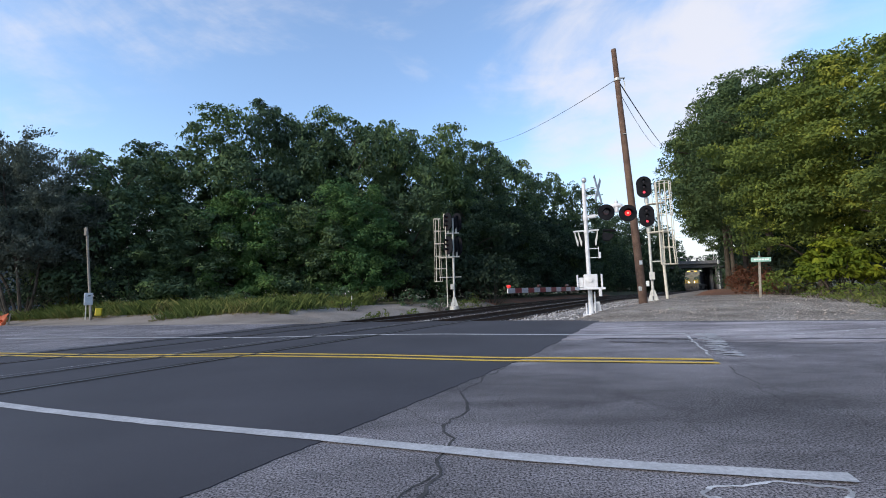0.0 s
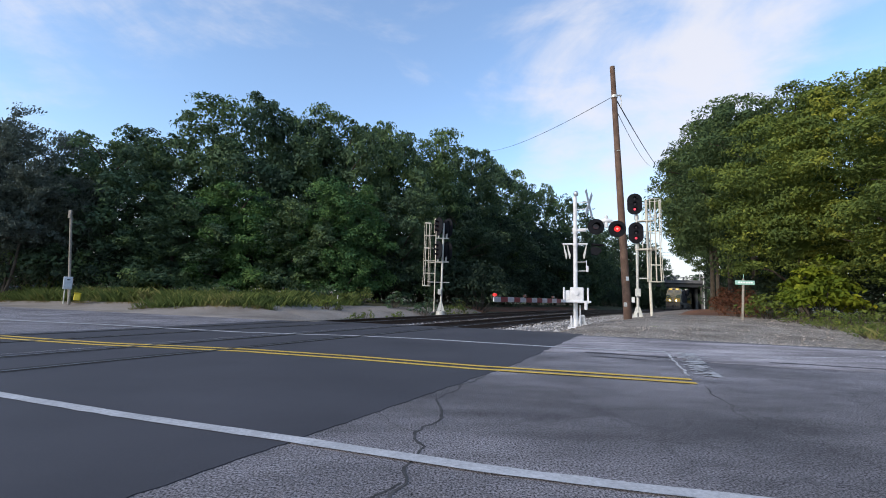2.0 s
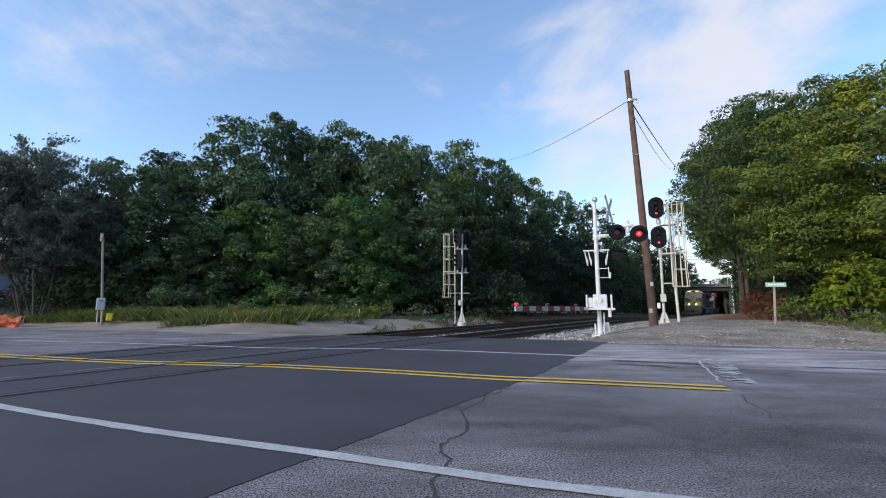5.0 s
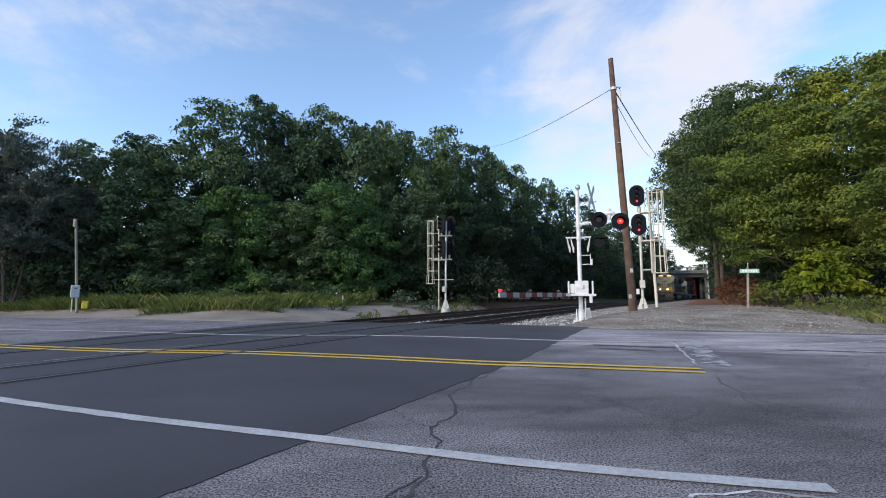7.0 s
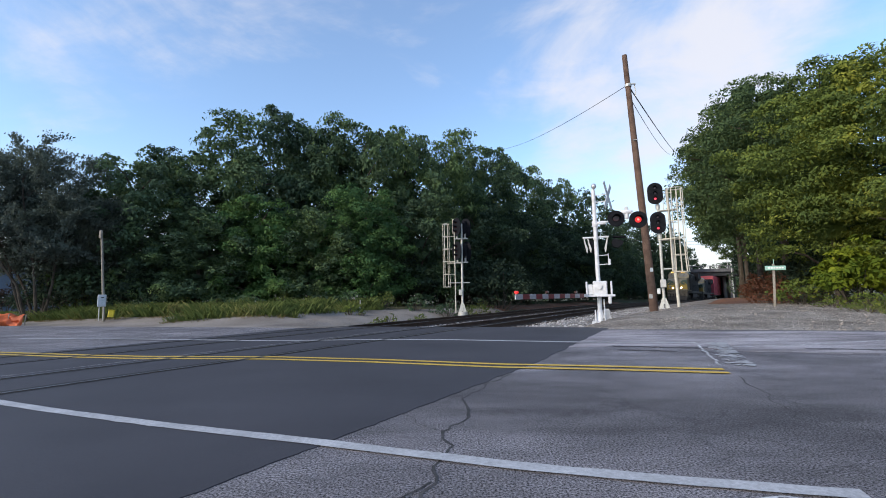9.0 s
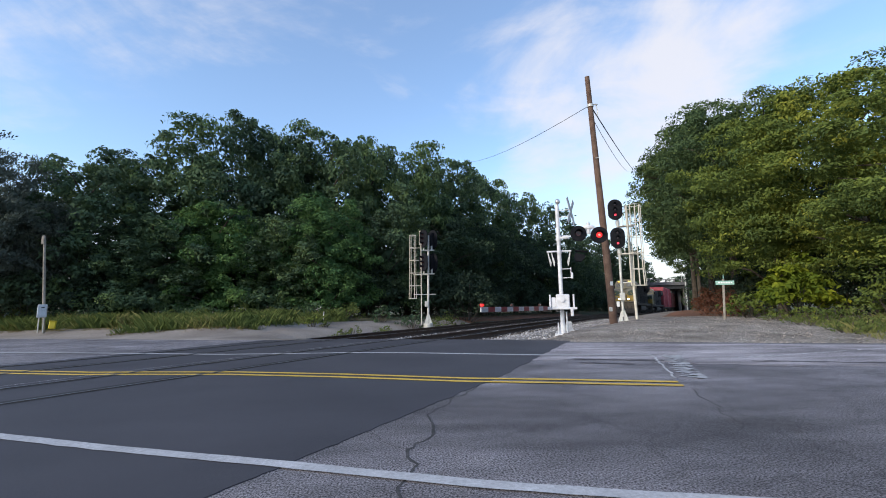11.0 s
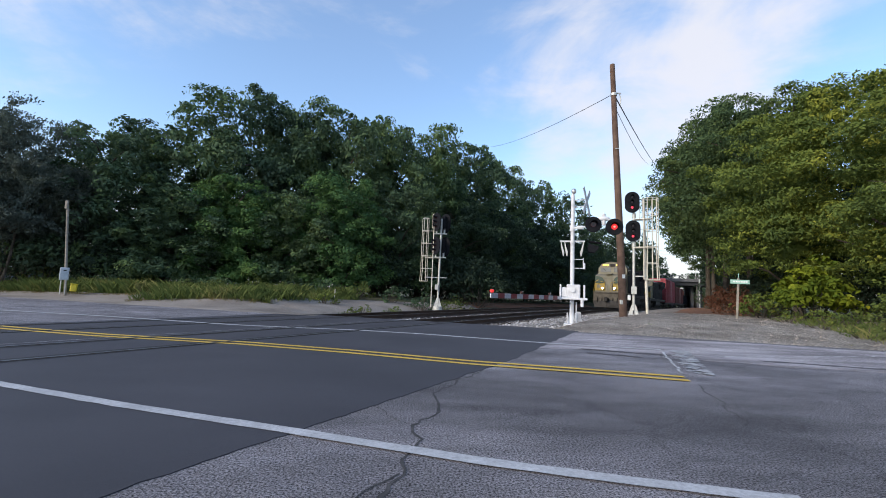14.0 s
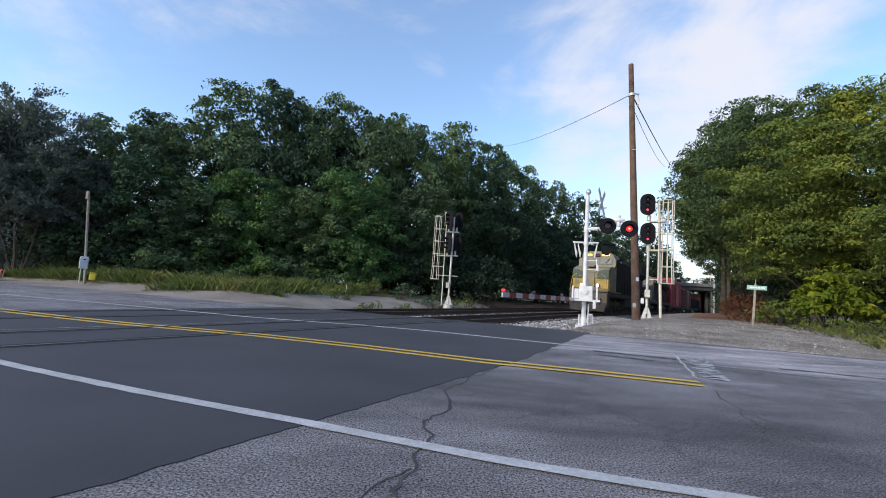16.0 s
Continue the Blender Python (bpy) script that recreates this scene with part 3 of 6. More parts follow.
M_ORANGENET = material("orange_netting", (0.62, 0.13, 0.035), (0.46, 0.10, 0.04), 2, 0.7, 0.2, 40)
# Mottled concrete; the shade on the overpass is put into its dark grey.
M_CONCRETE = material("shade_toned_concrete", (0.10, 0.098, 0.096), (0.17, 0.165, 0.16), 0.7, 0.9, 0.3, 12)
M_GIRDER = material("dark_girder", (0.035, 0.036, 0.038), (0.06, 0.058, 0.055), 1.2, 0.7, 0.2, 12)
M_BLUEWALL = material("blue_grey_siding", (0.10, 0.135, 0.185), (0.125, 0.16, 0.21), 0.6, 0.6, 0.2, 14)
M_CREAMWALL = material("cream_wall", (0.36, 0.33, 0.26), (0.42, 0.38, 0.30), 0.5, 0.8, 0.2, 14)
M_ROOF = material("dark_roofing", (0.07, 0.07, 0.075), (0.11, 0.11, 0.11), 0.6, 0.8, 0.2, 14)
M_GLASS = material("dark_window_glass", (0.02, 0.025, 0.03), (0.03, 0.035, 0.04), 2, 0.08, 0.0, 30, spec=0.8)
M_CAB = material("khaki_cab_paint", (0.225, 0.21, 0.15), (0.165, 0.152, 0.105), 1.2, 0.5, 0.1, 20, fine_amount=0.1)
M_NOSE = material("yellow_nose_paint", (0.40, 0.27, 0.035), (0.28, 0.20, 0.045), 1.5, 0.45, 0.1, 20, fine_amount=0.12)
M_HOOD = material("dark_blue_hood_paint", (0.007, 0.008, 0.012), (0.012, 0.013, 0.017), 0.8, 0.75, 0.15, 14, spec=0.2)
# Pale reflection put into the base colour of the glass.
M_WINDSCREEN = material("windscreen_pale_reflection", (0.20, 0.21, 0.205), (0.15, 0.16, 0.16), 2, 0.12, 0.0, 30, spec=0.8)
M_SILL = material("grimy_front_sill", (0.075, 0.066, 0.052), (0.12, 0.105, 0.082), 2.5, 0.8, 0.2, 20)
M_DARKGREEN = material("dark_green_panel", (0.02, 0.05, 0.035), (0.03, 0.06, 0.042), 2, 0.4, 0.05, 20)
M_UNDER = material("grimy_running_gear", (0.030, 0.028, 0.027), (0.055, 0.050, 0.045), 2, 0.8, 0.3, 20)
M_HEADLIGHT = material("lit_headlight", (1.0, 0.8, 0.4), (1.0, 0.8, 0.4), 2, 0.3, 0.0, 20, glow=((1.0, 0.66, 0.26), 24.0))
M_NUMBER = material("lit_number_board", (1.0, 0.8, 0.3), (1.0, 0.8, 0.3), 2, 0.3, 0.0, 20, glow=((1.0, 0.60, 0.06), 1.1))
M_BOXRED = material("faded_pink_red_paint", (0.42, 0.07, 0.09), (0.34, 0.055, 0.07), 0.7, 0.6, 0.2, 12)
M_BOXBROWN = material("oxide_brown_paint", (0.17, 0.045, 0.032), (0.12, 0.04, 0.032), 0.7, 0.7, 0.2, 12)
M_BOXORANGE = material("orange_car_paint", (0.52, 0.15, 0.045), (0.42, 0.12, 0.05), 0.7, 0.6, 0.2, 12)
M_WIRE = material("wire", (0.02, 0.02, 0.022), (0.03, 0.03, 0.03), 5, 0.6, 0.0, 30)
M_DEADLEAF = leaf_material("dry_russet_leaves", (0.10, 0.046, 0.03), (0.17, 0.075, 0.045), (0.24, 0.13, 0.08))
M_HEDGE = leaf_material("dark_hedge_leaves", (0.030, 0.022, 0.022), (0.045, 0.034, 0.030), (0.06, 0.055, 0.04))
M_CHROMEBELL = material("aluminium", (0.6, 0.6, 0.6), (0.5, 0.5, 0.5), 5, 0.35, 0.1, 50, metal=0.7)


# ---- trees ----
def wood(label, mat, seed, **k):
    return make_tree("tree", label, seed, 12.0, 5.0, mat, **k)


protos = dict(
    a=wood("tall dark green oak with a dense rounded crown", M_LEAF_DARK, 11),
    b=wood("dark green broad-leaved tree with an uneven crown", M_LEAF_DARK, 23, slim=0.9),
    c=wood("dense green tree with leaves down to the ground", M_LEAF_DARK, 37, skirt=0.03),
    w=wood("yellowish green tree overhanging the verge, sunlight put into its leaf colour", M_LEAF_WARM, 41, skirt=0.17, per_lobe=470, leaf=0.105, flat=0.46),
    v=wood("broad green tree with some yellowing leaves", M_LEAF_MID, 53, skirt=0.26, per_lobe=390, leaf=0.112, flat=0.5),
    h=wood("tall green tree with a high crown over the track", M_LEAF_MID, 67, skirt=0.40, per_lobe=320, leaf=0.118, flat=0.5),
    l=wood("lighter green young tree at the edge of the wood", M_LEAF_LIGHT, 37, skirt=0.03),
    d=wood("tree with branches down to the ground, shade put into its leaf colour", M_LEAF_SHADED, 37, skirt=0.03),
    f=wood("tree in the depth of the wood, shade put into its dark green", M_LEAF_SHADED, 71, skirt=0.02, per_lobe=62, leaf=0.26, lobes_n=44),
)
used = set()


def put_tree(kind, x, y, top, width, rz):
    z = ground_height(x, y)
    ob, h = protos[kind], (top - z) / (11.75 if kind in "hv" else 12.2)
    tagged(ob, group="trees along the verge" if kind in "hvw" else "trees of the wood beyond the tracks")
    if kind in used:
        return plant(ob, x, y, h, width / 5.0, rz, z)
    used.add(kind)
    ob.matrix_basis = pose(x, y, z, 0, 0, rz)
    ob.scale = (width / 5.0, width / 5.0, h)
    return ob


TREES = [
    ("c", -21.7, 28.7, 11.4, 4.4, 0), ("c", -21.0, 32.0, 13.0, 4.6, 70), ("a", -17.0, 33.0, 14.8, 5.2, 20), ("b", -14.0, 37.0, 18.2, 5.6, 130),
    ("b", -11.2, 38.0, 16.4, 4.6, 210), ("a", -8.0, 37.5, 16.9, 5.2, 300), ("c", -4.8, 39.0, 17.2, 5.0, 10), ("a", -1.2, 43.0, 17.6, 5.4, 95),
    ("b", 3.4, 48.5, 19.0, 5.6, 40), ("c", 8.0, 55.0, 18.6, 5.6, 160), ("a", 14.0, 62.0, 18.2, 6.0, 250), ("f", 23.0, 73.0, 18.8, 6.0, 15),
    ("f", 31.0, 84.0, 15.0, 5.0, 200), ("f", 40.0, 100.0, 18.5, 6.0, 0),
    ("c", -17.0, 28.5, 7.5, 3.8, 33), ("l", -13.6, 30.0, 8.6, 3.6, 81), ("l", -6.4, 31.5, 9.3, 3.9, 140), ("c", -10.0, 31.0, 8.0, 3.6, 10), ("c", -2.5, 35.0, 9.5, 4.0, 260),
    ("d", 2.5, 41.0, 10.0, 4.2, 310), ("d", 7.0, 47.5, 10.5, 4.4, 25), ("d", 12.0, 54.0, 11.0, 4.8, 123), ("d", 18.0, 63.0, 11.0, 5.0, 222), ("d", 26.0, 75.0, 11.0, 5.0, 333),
    ("h", 40.9, 61.0, 19.8, 7.3, 0), ("h", 28.6, 43.5, 17.8, 6.1, 60), ("h", 25.2, 36.0, 16.5, 6.0, 120), ("v", 22.6, 29.8, 15.4, 5.4, 200),
    ("v", 30.0, 36.0, 13.0, 4.5, 50), ("f", 35.0, 43.0, 13.0, 5.0, 150),
    ("w", 20.5, 23.5, 13.4, 5.0, 280), ("w", 21.8, 19.5, 13.2, 5.0, 10), ("w", 20.0, 14.5, 10.7, 4.6, 77), ("h", 48.5, 74.0, 17.0, 6.0, 180), ("f", 56.0, 80.0, 14.0, 6.0, 180), ("f", 46.0, 62.0, 14.0, 6.0, 80),
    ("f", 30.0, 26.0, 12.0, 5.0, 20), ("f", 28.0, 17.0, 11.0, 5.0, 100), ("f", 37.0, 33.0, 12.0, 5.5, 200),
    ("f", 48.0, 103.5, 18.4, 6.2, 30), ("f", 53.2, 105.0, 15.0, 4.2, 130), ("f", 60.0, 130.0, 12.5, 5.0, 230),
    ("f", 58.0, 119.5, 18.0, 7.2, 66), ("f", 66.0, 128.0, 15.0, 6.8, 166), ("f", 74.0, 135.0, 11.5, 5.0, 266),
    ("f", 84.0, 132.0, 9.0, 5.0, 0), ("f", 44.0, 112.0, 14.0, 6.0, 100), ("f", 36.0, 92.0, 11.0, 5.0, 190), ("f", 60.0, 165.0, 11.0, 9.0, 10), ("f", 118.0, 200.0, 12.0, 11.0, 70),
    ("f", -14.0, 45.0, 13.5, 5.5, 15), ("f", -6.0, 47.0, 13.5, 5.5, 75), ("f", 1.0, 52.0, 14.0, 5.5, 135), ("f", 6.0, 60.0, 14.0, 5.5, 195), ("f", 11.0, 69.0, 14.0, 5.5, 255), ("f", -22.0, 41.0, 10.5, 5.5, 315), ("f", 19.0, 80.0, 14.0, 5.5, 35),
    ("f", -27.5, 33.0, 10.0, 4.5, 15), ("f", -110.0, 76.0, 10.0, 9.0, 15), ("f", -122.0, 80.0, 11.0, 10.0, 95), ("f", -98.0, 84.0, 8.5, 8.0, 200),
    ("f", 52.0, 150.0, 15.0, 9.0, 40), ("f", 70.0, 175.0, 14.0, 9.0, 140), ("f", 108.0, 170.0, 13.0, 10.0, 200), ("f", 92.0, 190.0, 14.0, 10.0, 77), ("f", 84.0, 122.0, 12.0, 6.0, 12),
]
for row in TREES:
    put_tree(*row)


def feathery_tree():
    """The airy grey-green tree: visible limbs, fine sprays of leaves."""
    rng = np.random.default_rng(77)
    root = thing("tree", "airy grey-green tree with fine feathery sprays and bare lower limbs", "tree", pose(-24.1, 24.6, 0.25))
    s, quads = Shape(), []
    for k in range(6):
        a = k * 1.05 + 0.4
        p = Vector((0.3 * math.cos(a), 0.3 * math.sin(a), -0.4))
        d = Vector((0.40 * math.cos(a) - 0.16, 0.34 * math.sin(a), 1)).normalized()
        r = 0.11
        for j in range(7):
            q = p + d * 1.12
            s.cyl(p, q, r, r * 0.84, 7)
            if j >= 2:
                for m in range(5):
                    w = rng.random() * 6.283
                    b = np.array([math.cos(w) - 0.12, math.sin(w), 0.22 + 0.12 * (j - 2) + 0.2 * rng.normal()]) + np.array(d) * 0.35
                    b /= np.linalg.norm(b)
                    ln = (2.6 + 1.5 * rng.random()) * (1.0 - 0.07 * (j - 2))
                    e = q + Vector(b) * ln - Vector((0, 0, 0.35))
                    s.cyl(q, e, r * 0.34, r * 0.08, 4)
                    for g in range(9):
                        # a twig of small narrow leaves
                        f = 0.25 + 0.75 * (g + rng.random()) / 9
                        c0 = np.array(q.lerp(e, f))
                        v = b * 0.9 + rng.normal(size=3) * (0.6, 0.6, 0.38)
                        v /= np.linalg.norm(v)
                        n = 66
                        t = rng.random(n) * (1.1 + 0.7 * rng.random())
                        c = c0 + np.outer(t, v) - np.outer(t * t, (0, 0, 0.22)) + rng.normal(size=(n, 3)) * (0.13, 0.13, 0.09)
                        u = v + rng.normal(size=(n, 3)) * 0.55
                        u /= np.linalg.norm(u, axis=1)[:, None]
                        x = np.cross(u, rng.normal(size=(n, 3)))
                        x /= np.linalg.norm(x, axis=1)[:, None]
                        l = (0.055 + 0.06 * rng.random(n))[:, None]
                        quads.append(np.stack([c - u * l, c + x * l * 0.42, c + u * l, c - x * l * 0.42], 1))
            p, r = q, r * 0.84
            d = (d + Vector(rng.normal(size=3) * 0.14)).normalized()
    part("trunk", s, M_BARK, root)
    ob = new("crown", leaf_mesh("crown", np.concatenate(quads), M_LEAF_GREY))
    ob.parent = root
    return root


ft = feathery_tree()
ft.scale = (0.88, 0.9, 1.08)
copy_thing(ft, pose(-25.2, 28.2, 0.3, 0, 0, 130)).scale = (0.82, 0.82, 0.88)


def sheet(name, label, cat, mat, fn, nu, nv, z_off=0.03):
    """A draped sheet: fn(u, v) gives x, y for u, v from 0 to 1."""
    vs = []
    for j in range(nv + 1):
        for i in range(nu + 1):
            x, y = fn(i / nu, j / nv)
            edge = min(i, nu - i, j, nv - j) == 0
            z = ground_height(x, y) + (-0.05 if edge else z_off + 0.025 * noise.noise(Vector((x * 1.3, y * 1.3, 4))))
            if Vector((x, y, 0)).dot(ROADN) < 14.5 and not edge:
                z = max(z, 0.009 + 0.006 * noise.noise(Vector((x * 1.3, y * 1.3, 4))))
            vs.append((x, y, z))
    s = Shape().add(vs, [(j * (nu + 1) + i, j * (nu + 1) + i + 1, (j + 1) * (nu + 1) + i + 1, (j + 1) * (nu + 1) + i) for j in range(nv) for i in range(nu)])
    return solid(name, s, mat, label, cat, kind="structure", smooth=True)


def bush(name, label, cat, x, y, r, h, mat, seed, leaf=0.10, per=300, n=10):
    rng = np.random.default_rng(seed)
    lobes = []
    for i in range(n):
        a = i * 2.4
        k = math.sqrt((i + 0.5) / n)
        lobes.append(((r * 0.75 * k * math.cos(a), r * 0.75 * k * math.sin(a), h * (0.14 + 0.64 * (1 - k) + 0.16 * rng.random())), min(r, h) * (0.3 + 0.14 * rng.random())))
    root = thing(name, label, cat, pose(x, y, ground_height(x, y)))
    ob = new("foliage", leaf_mesh("foliage", leaf_cloud(rng, lobes, per, leaf), mat))
    ob.parent = root
    s = Shape()
    for (c, q) in lobes:
        s.cyl((c[0] * 0.2, c[1] * 0.2, -0.1), c, 0.03, 0.012, 5)
    tagged(part("stem", s, M_BARK, root), kind="stuff")
    return root


bush("bush", "bright lime-green bush with large drooping leaves", "bush", 16.8, 18.6, 1.8, 3.1, M_LEAF_LIME, 5, leaf=0.15, per=420, n=14)
sheet("clay_slope", "red clay slope below the trees by the track", "bank", M_CLAY, lambda u, v: tuple((track_at(30 + 55 * u, 6.6 + 5.0 * v)[0])[:2]), 40, 8, 0.12)
bush("bush", "green undergrowth bush at the wood's edge", "bush", 17.4, 22.2, 1.4, 1.5, M_LEAF_WARM, 6)
bush("bush", "green undergrowth bush at the wood's edge", "bush", 19.2, 16.6, 1.6, 1.8, M_LEAF_WARM, 7)
for i, (x, y, r, h) in enumerate(((23.7, 32.6, 2.3, 2.5), (26.4, 36.6, 2.4, 2.9), (29.3, 41.0, 2.4, 3.0), (20.6, 28.0, 1.9, 1.9), (33.5, 47.0, 2.5, 3.2), (17.8, 24.6, 1.3, 1.2), (38.9, 54.0, 2.6, 3.4))):
    bush("dry_bush", "russet dry vines and brushwood on the bank", "bush", x, y, r, h, M_DEADLEAF, 20 + i, leaf=0.11, per=170)
for i in range(13):
    x = -23 + i * 2.05
    y = 25.2 + max(0, (x + 12) * 0.16) + 0.5 * math.sin(i * 2.1)
    bush("bush", "low green weeds and saplings under the trees", "bush", x, y + 1.4, 1.25 + 0.35 * math.sin(i * 1.7), 1.1 + 0.5 * math.sin(i * 3.1) ** 2, M_LEAF_DARK if i % 3 else M_GRASS, 40 + i, leaf=0.09, per=260)
for i in range(22):
    s = -28.5 + 0.92 * i + 0.7 * math.sin(i * 2.7)
    p = on_road(s, 17.2 + (s + 30) * 0.15 + 1.1 * math.sin(i * 1.9))
    bush("weed", "low tangled weeds in the verge grass", "weed", p.x, p.y, 0.6 + 0.25 * math.sin(i * 5.1), 0.62 + 0.3 * math.sin(i * 3.3), M_GRASS if i % 3 else M_LEAF_WARM, 140 + i, leaf=0.055, per=700, n=8)
for i in range(9):
    p = on_road(9.0 + 0.8 * math.sin(i * 2.2) + 0.06 * i, 22.3 - 0.68 * i)
    bush("weed", "low olive weeds on the verge below the bush", "weed", p.x, p.y, 0.75 + 0.2 * math.sin(i * 4.1), 0.6 + 0.25 * math.sin(i * 2.3), M_LEAF_WARM if i < 4 else M_GRASS, 170 + i, leaf=0.05, per=700, n=8)
thicket = bush("bush", "dense thicket at the foot of the wood, shade put into its leaves", "bush", 4.0, 36.0, 3.4, 4.6, M_LEAF_UNDERSHADE, 91, leaf=0.17, per=70, n=14)
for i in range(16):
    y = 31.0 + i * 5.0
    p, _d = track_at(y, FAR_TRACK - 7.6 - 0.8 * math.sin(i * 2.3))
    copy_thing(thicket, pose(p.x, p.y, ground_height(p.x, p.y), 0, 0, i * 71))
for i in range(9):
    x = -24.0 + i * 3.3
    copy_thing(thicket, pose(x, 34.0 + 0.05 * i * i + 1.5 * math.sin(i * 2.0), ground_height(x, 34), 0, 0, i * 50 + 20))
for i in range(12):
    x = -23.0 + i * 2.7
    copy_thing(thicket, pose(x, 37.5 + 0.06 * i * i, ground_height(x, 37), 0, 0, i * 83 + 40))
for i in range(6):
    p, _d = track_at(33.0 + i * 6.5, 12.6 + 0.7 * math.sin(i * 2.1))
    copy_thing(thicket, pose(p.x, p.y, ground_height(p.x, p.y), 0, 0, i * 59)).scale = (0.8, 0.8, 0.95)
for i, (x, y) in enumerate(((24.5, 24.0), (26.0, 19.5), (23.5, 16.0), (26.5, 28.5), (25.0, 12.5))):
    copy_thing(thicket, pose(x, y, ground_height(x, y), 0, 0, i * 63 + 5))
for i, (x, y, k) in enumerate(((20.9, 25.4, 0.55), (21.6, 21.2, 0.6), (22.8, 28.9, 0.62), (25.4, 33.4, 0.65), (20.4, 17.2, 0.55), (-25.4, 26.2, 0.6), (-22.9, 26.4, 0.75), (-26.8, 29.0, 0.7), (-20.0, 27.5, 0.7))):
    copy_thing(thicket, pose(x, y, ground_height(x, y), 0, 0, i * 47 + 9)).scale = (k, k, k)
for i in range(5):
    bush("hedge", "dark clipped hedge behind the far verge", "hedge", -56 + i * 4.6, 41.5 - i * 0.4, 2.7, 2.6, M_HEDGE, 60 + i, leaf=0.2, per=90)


# ---- verge, gravel and bank ----
def right_verge(u, v):
    r = 13.9 + 15.5 * v
    y = r
    for _ in range(8):
        p, _d = track_at(y, 3.0 + 0.4 * noise.noise(Vector((v * 9, 1, 1))))
        y += (r - p.dot(ROADN)) / 1.13
    q = on_road(15.0 + 1.2 * noise.noise(Vector((v * 7, 3, 1))) + 6 * v, r)
    return p.x + (q.x - p.x) * u, p.y + (q.y - p.y) * u


sheet("gravel_verge", "pale gravel and dry grit beside the tracks", "gravel", M_VERGE, right_verge, 40, 40)
sheet("dirt_verge", "brown grey dirt path towards the overpass", "gravel", M_DIRT, lambda u, v: tuple((track_at(30 + 75 * v, 2.9 + 4.2 * u)[0])[:2]), 10, 60)
sheet("dirt_shoulder", "pale dusty dirt along the road edge", "gravel", M_DIRT, lambda u, v: tuple(on_road(-44 + 35.5 * u, 13.0 + (2.3 + 2.9 * u + 0.5 * noise.noise(Vector((u * 22, 0, 0)))) * v)[:2]), 70, 8, 0.05)
sheet("clay_bank", "bare red clay bank beyond the far track", "bank", M_CLAY, lambda u, v: tuple((track_at(21 + 45 * u, FAR_TRACK - 3.6 - 2.4 * v)[0])[:2]), 50, 6, 0.05)
sheet("pale_verge", "pale dusty gravel round the signal beyond the tracks", "gravel", M_DIRT, lambda u, v: tuple((track_at(15.8 + 15.7 * u, FAR_TRACK - 2.6 - (3.0 + 1.6 * (1 - u)) * v)[0])[:2]), 30, 8, 0.07)


def grass_patch(name, label, n, seed, place, hmin, hmax, mat=None):
    rng = np.random.default_rng(seed)
    Q = []
    for i in range(n):
        x, y = place(rng)
        z = ground_height(x, y)
        n2 = 0.5 + 0.9 * noise.noise(Vector((x * 0.8, y * 0.8, seed))) + 0.35 * noise.noise(Vector((x * 2.6, y * 2.6, seed)))
        if rng.random() > 0.35 + n2:
            continue
        h = hmin + (hmax - hmin) * rng.random() ** 1.6 * min(1.3, max(0.3, 0.3 + n2))
        for _ in range(4):
            a, lean, w = rng.random() * 6.28, rng.normal(size=2) * 0.45 * h, 0.003 + 0.004 * rng.random() + h * 0.006
            c = np.array([x + rng.normal() * 0.06, y + rng.normal() * 0.06, z - 0.03])
            d = np.array([math.cos(a), math.sin(a), 0]) * w
            m = c + np.array([lean[0] * 0.4, lean[1] * 0.4, h * 0.6])
            t = c + np.array([lean[0], lean[1], h])
            Q.append([c - d, c + d, m + d * 0.8, t])
    ob = new(name, leaf_mesh(name, np.array(Q), mat or M_GRASS))
    return tagged(ob, label, "grass", kind="stuff")


def left_meadow(rng, deep=6.5):
    s = -31 + 22.5 * rng.random()
    o = 15.4 + (s + 30) * 0.15 + deep * rng.random() ** 1.3 - (0.5 if deep < 3 else 0)
    p = on_road(s, o)
    t, d = track_at(p.y)
    over = (p - t).dot(Vector((d.y, -d.x, 0))) + 10.0
    if over > 0:
        p.x -= over + 6.0 * rng.random()
    return p.x, p.y


grass_patch("meadow_grass", "uneven tufts of green and straw-coloured grass", 24000, 3, left_meadow, 0.06, 0.66)
grass_patch("straw_grass", "dry straw-coloured grass along the dirt edge", 4200, 13, lambda r: left_meadow(r, 1.3), 0.05, 0.2, M_STRAW)
grass_patch("verge_grass", "thin dry grass in the gravel", 2200, 4, lambda r: right_verge(r.random() ** 0.35, r.random()), 0.03, 0.10)
grass_patch("bank_grass", "grass along the wood's edge", 6000, 5, lambda r: tuple(on_road(8.6 + 11 * r.random(), 14.6 + 6.5 * r.random())[:2]), 0.08, 0.4)
grass_patch("far_verge_grass", "mown grass by the far road edge", 2500, 6, lambda r: tuple(on_road(-50 + 20 * r.random(), 15.3 + 6 * r.random())[:2]), 0.08, 0.25)


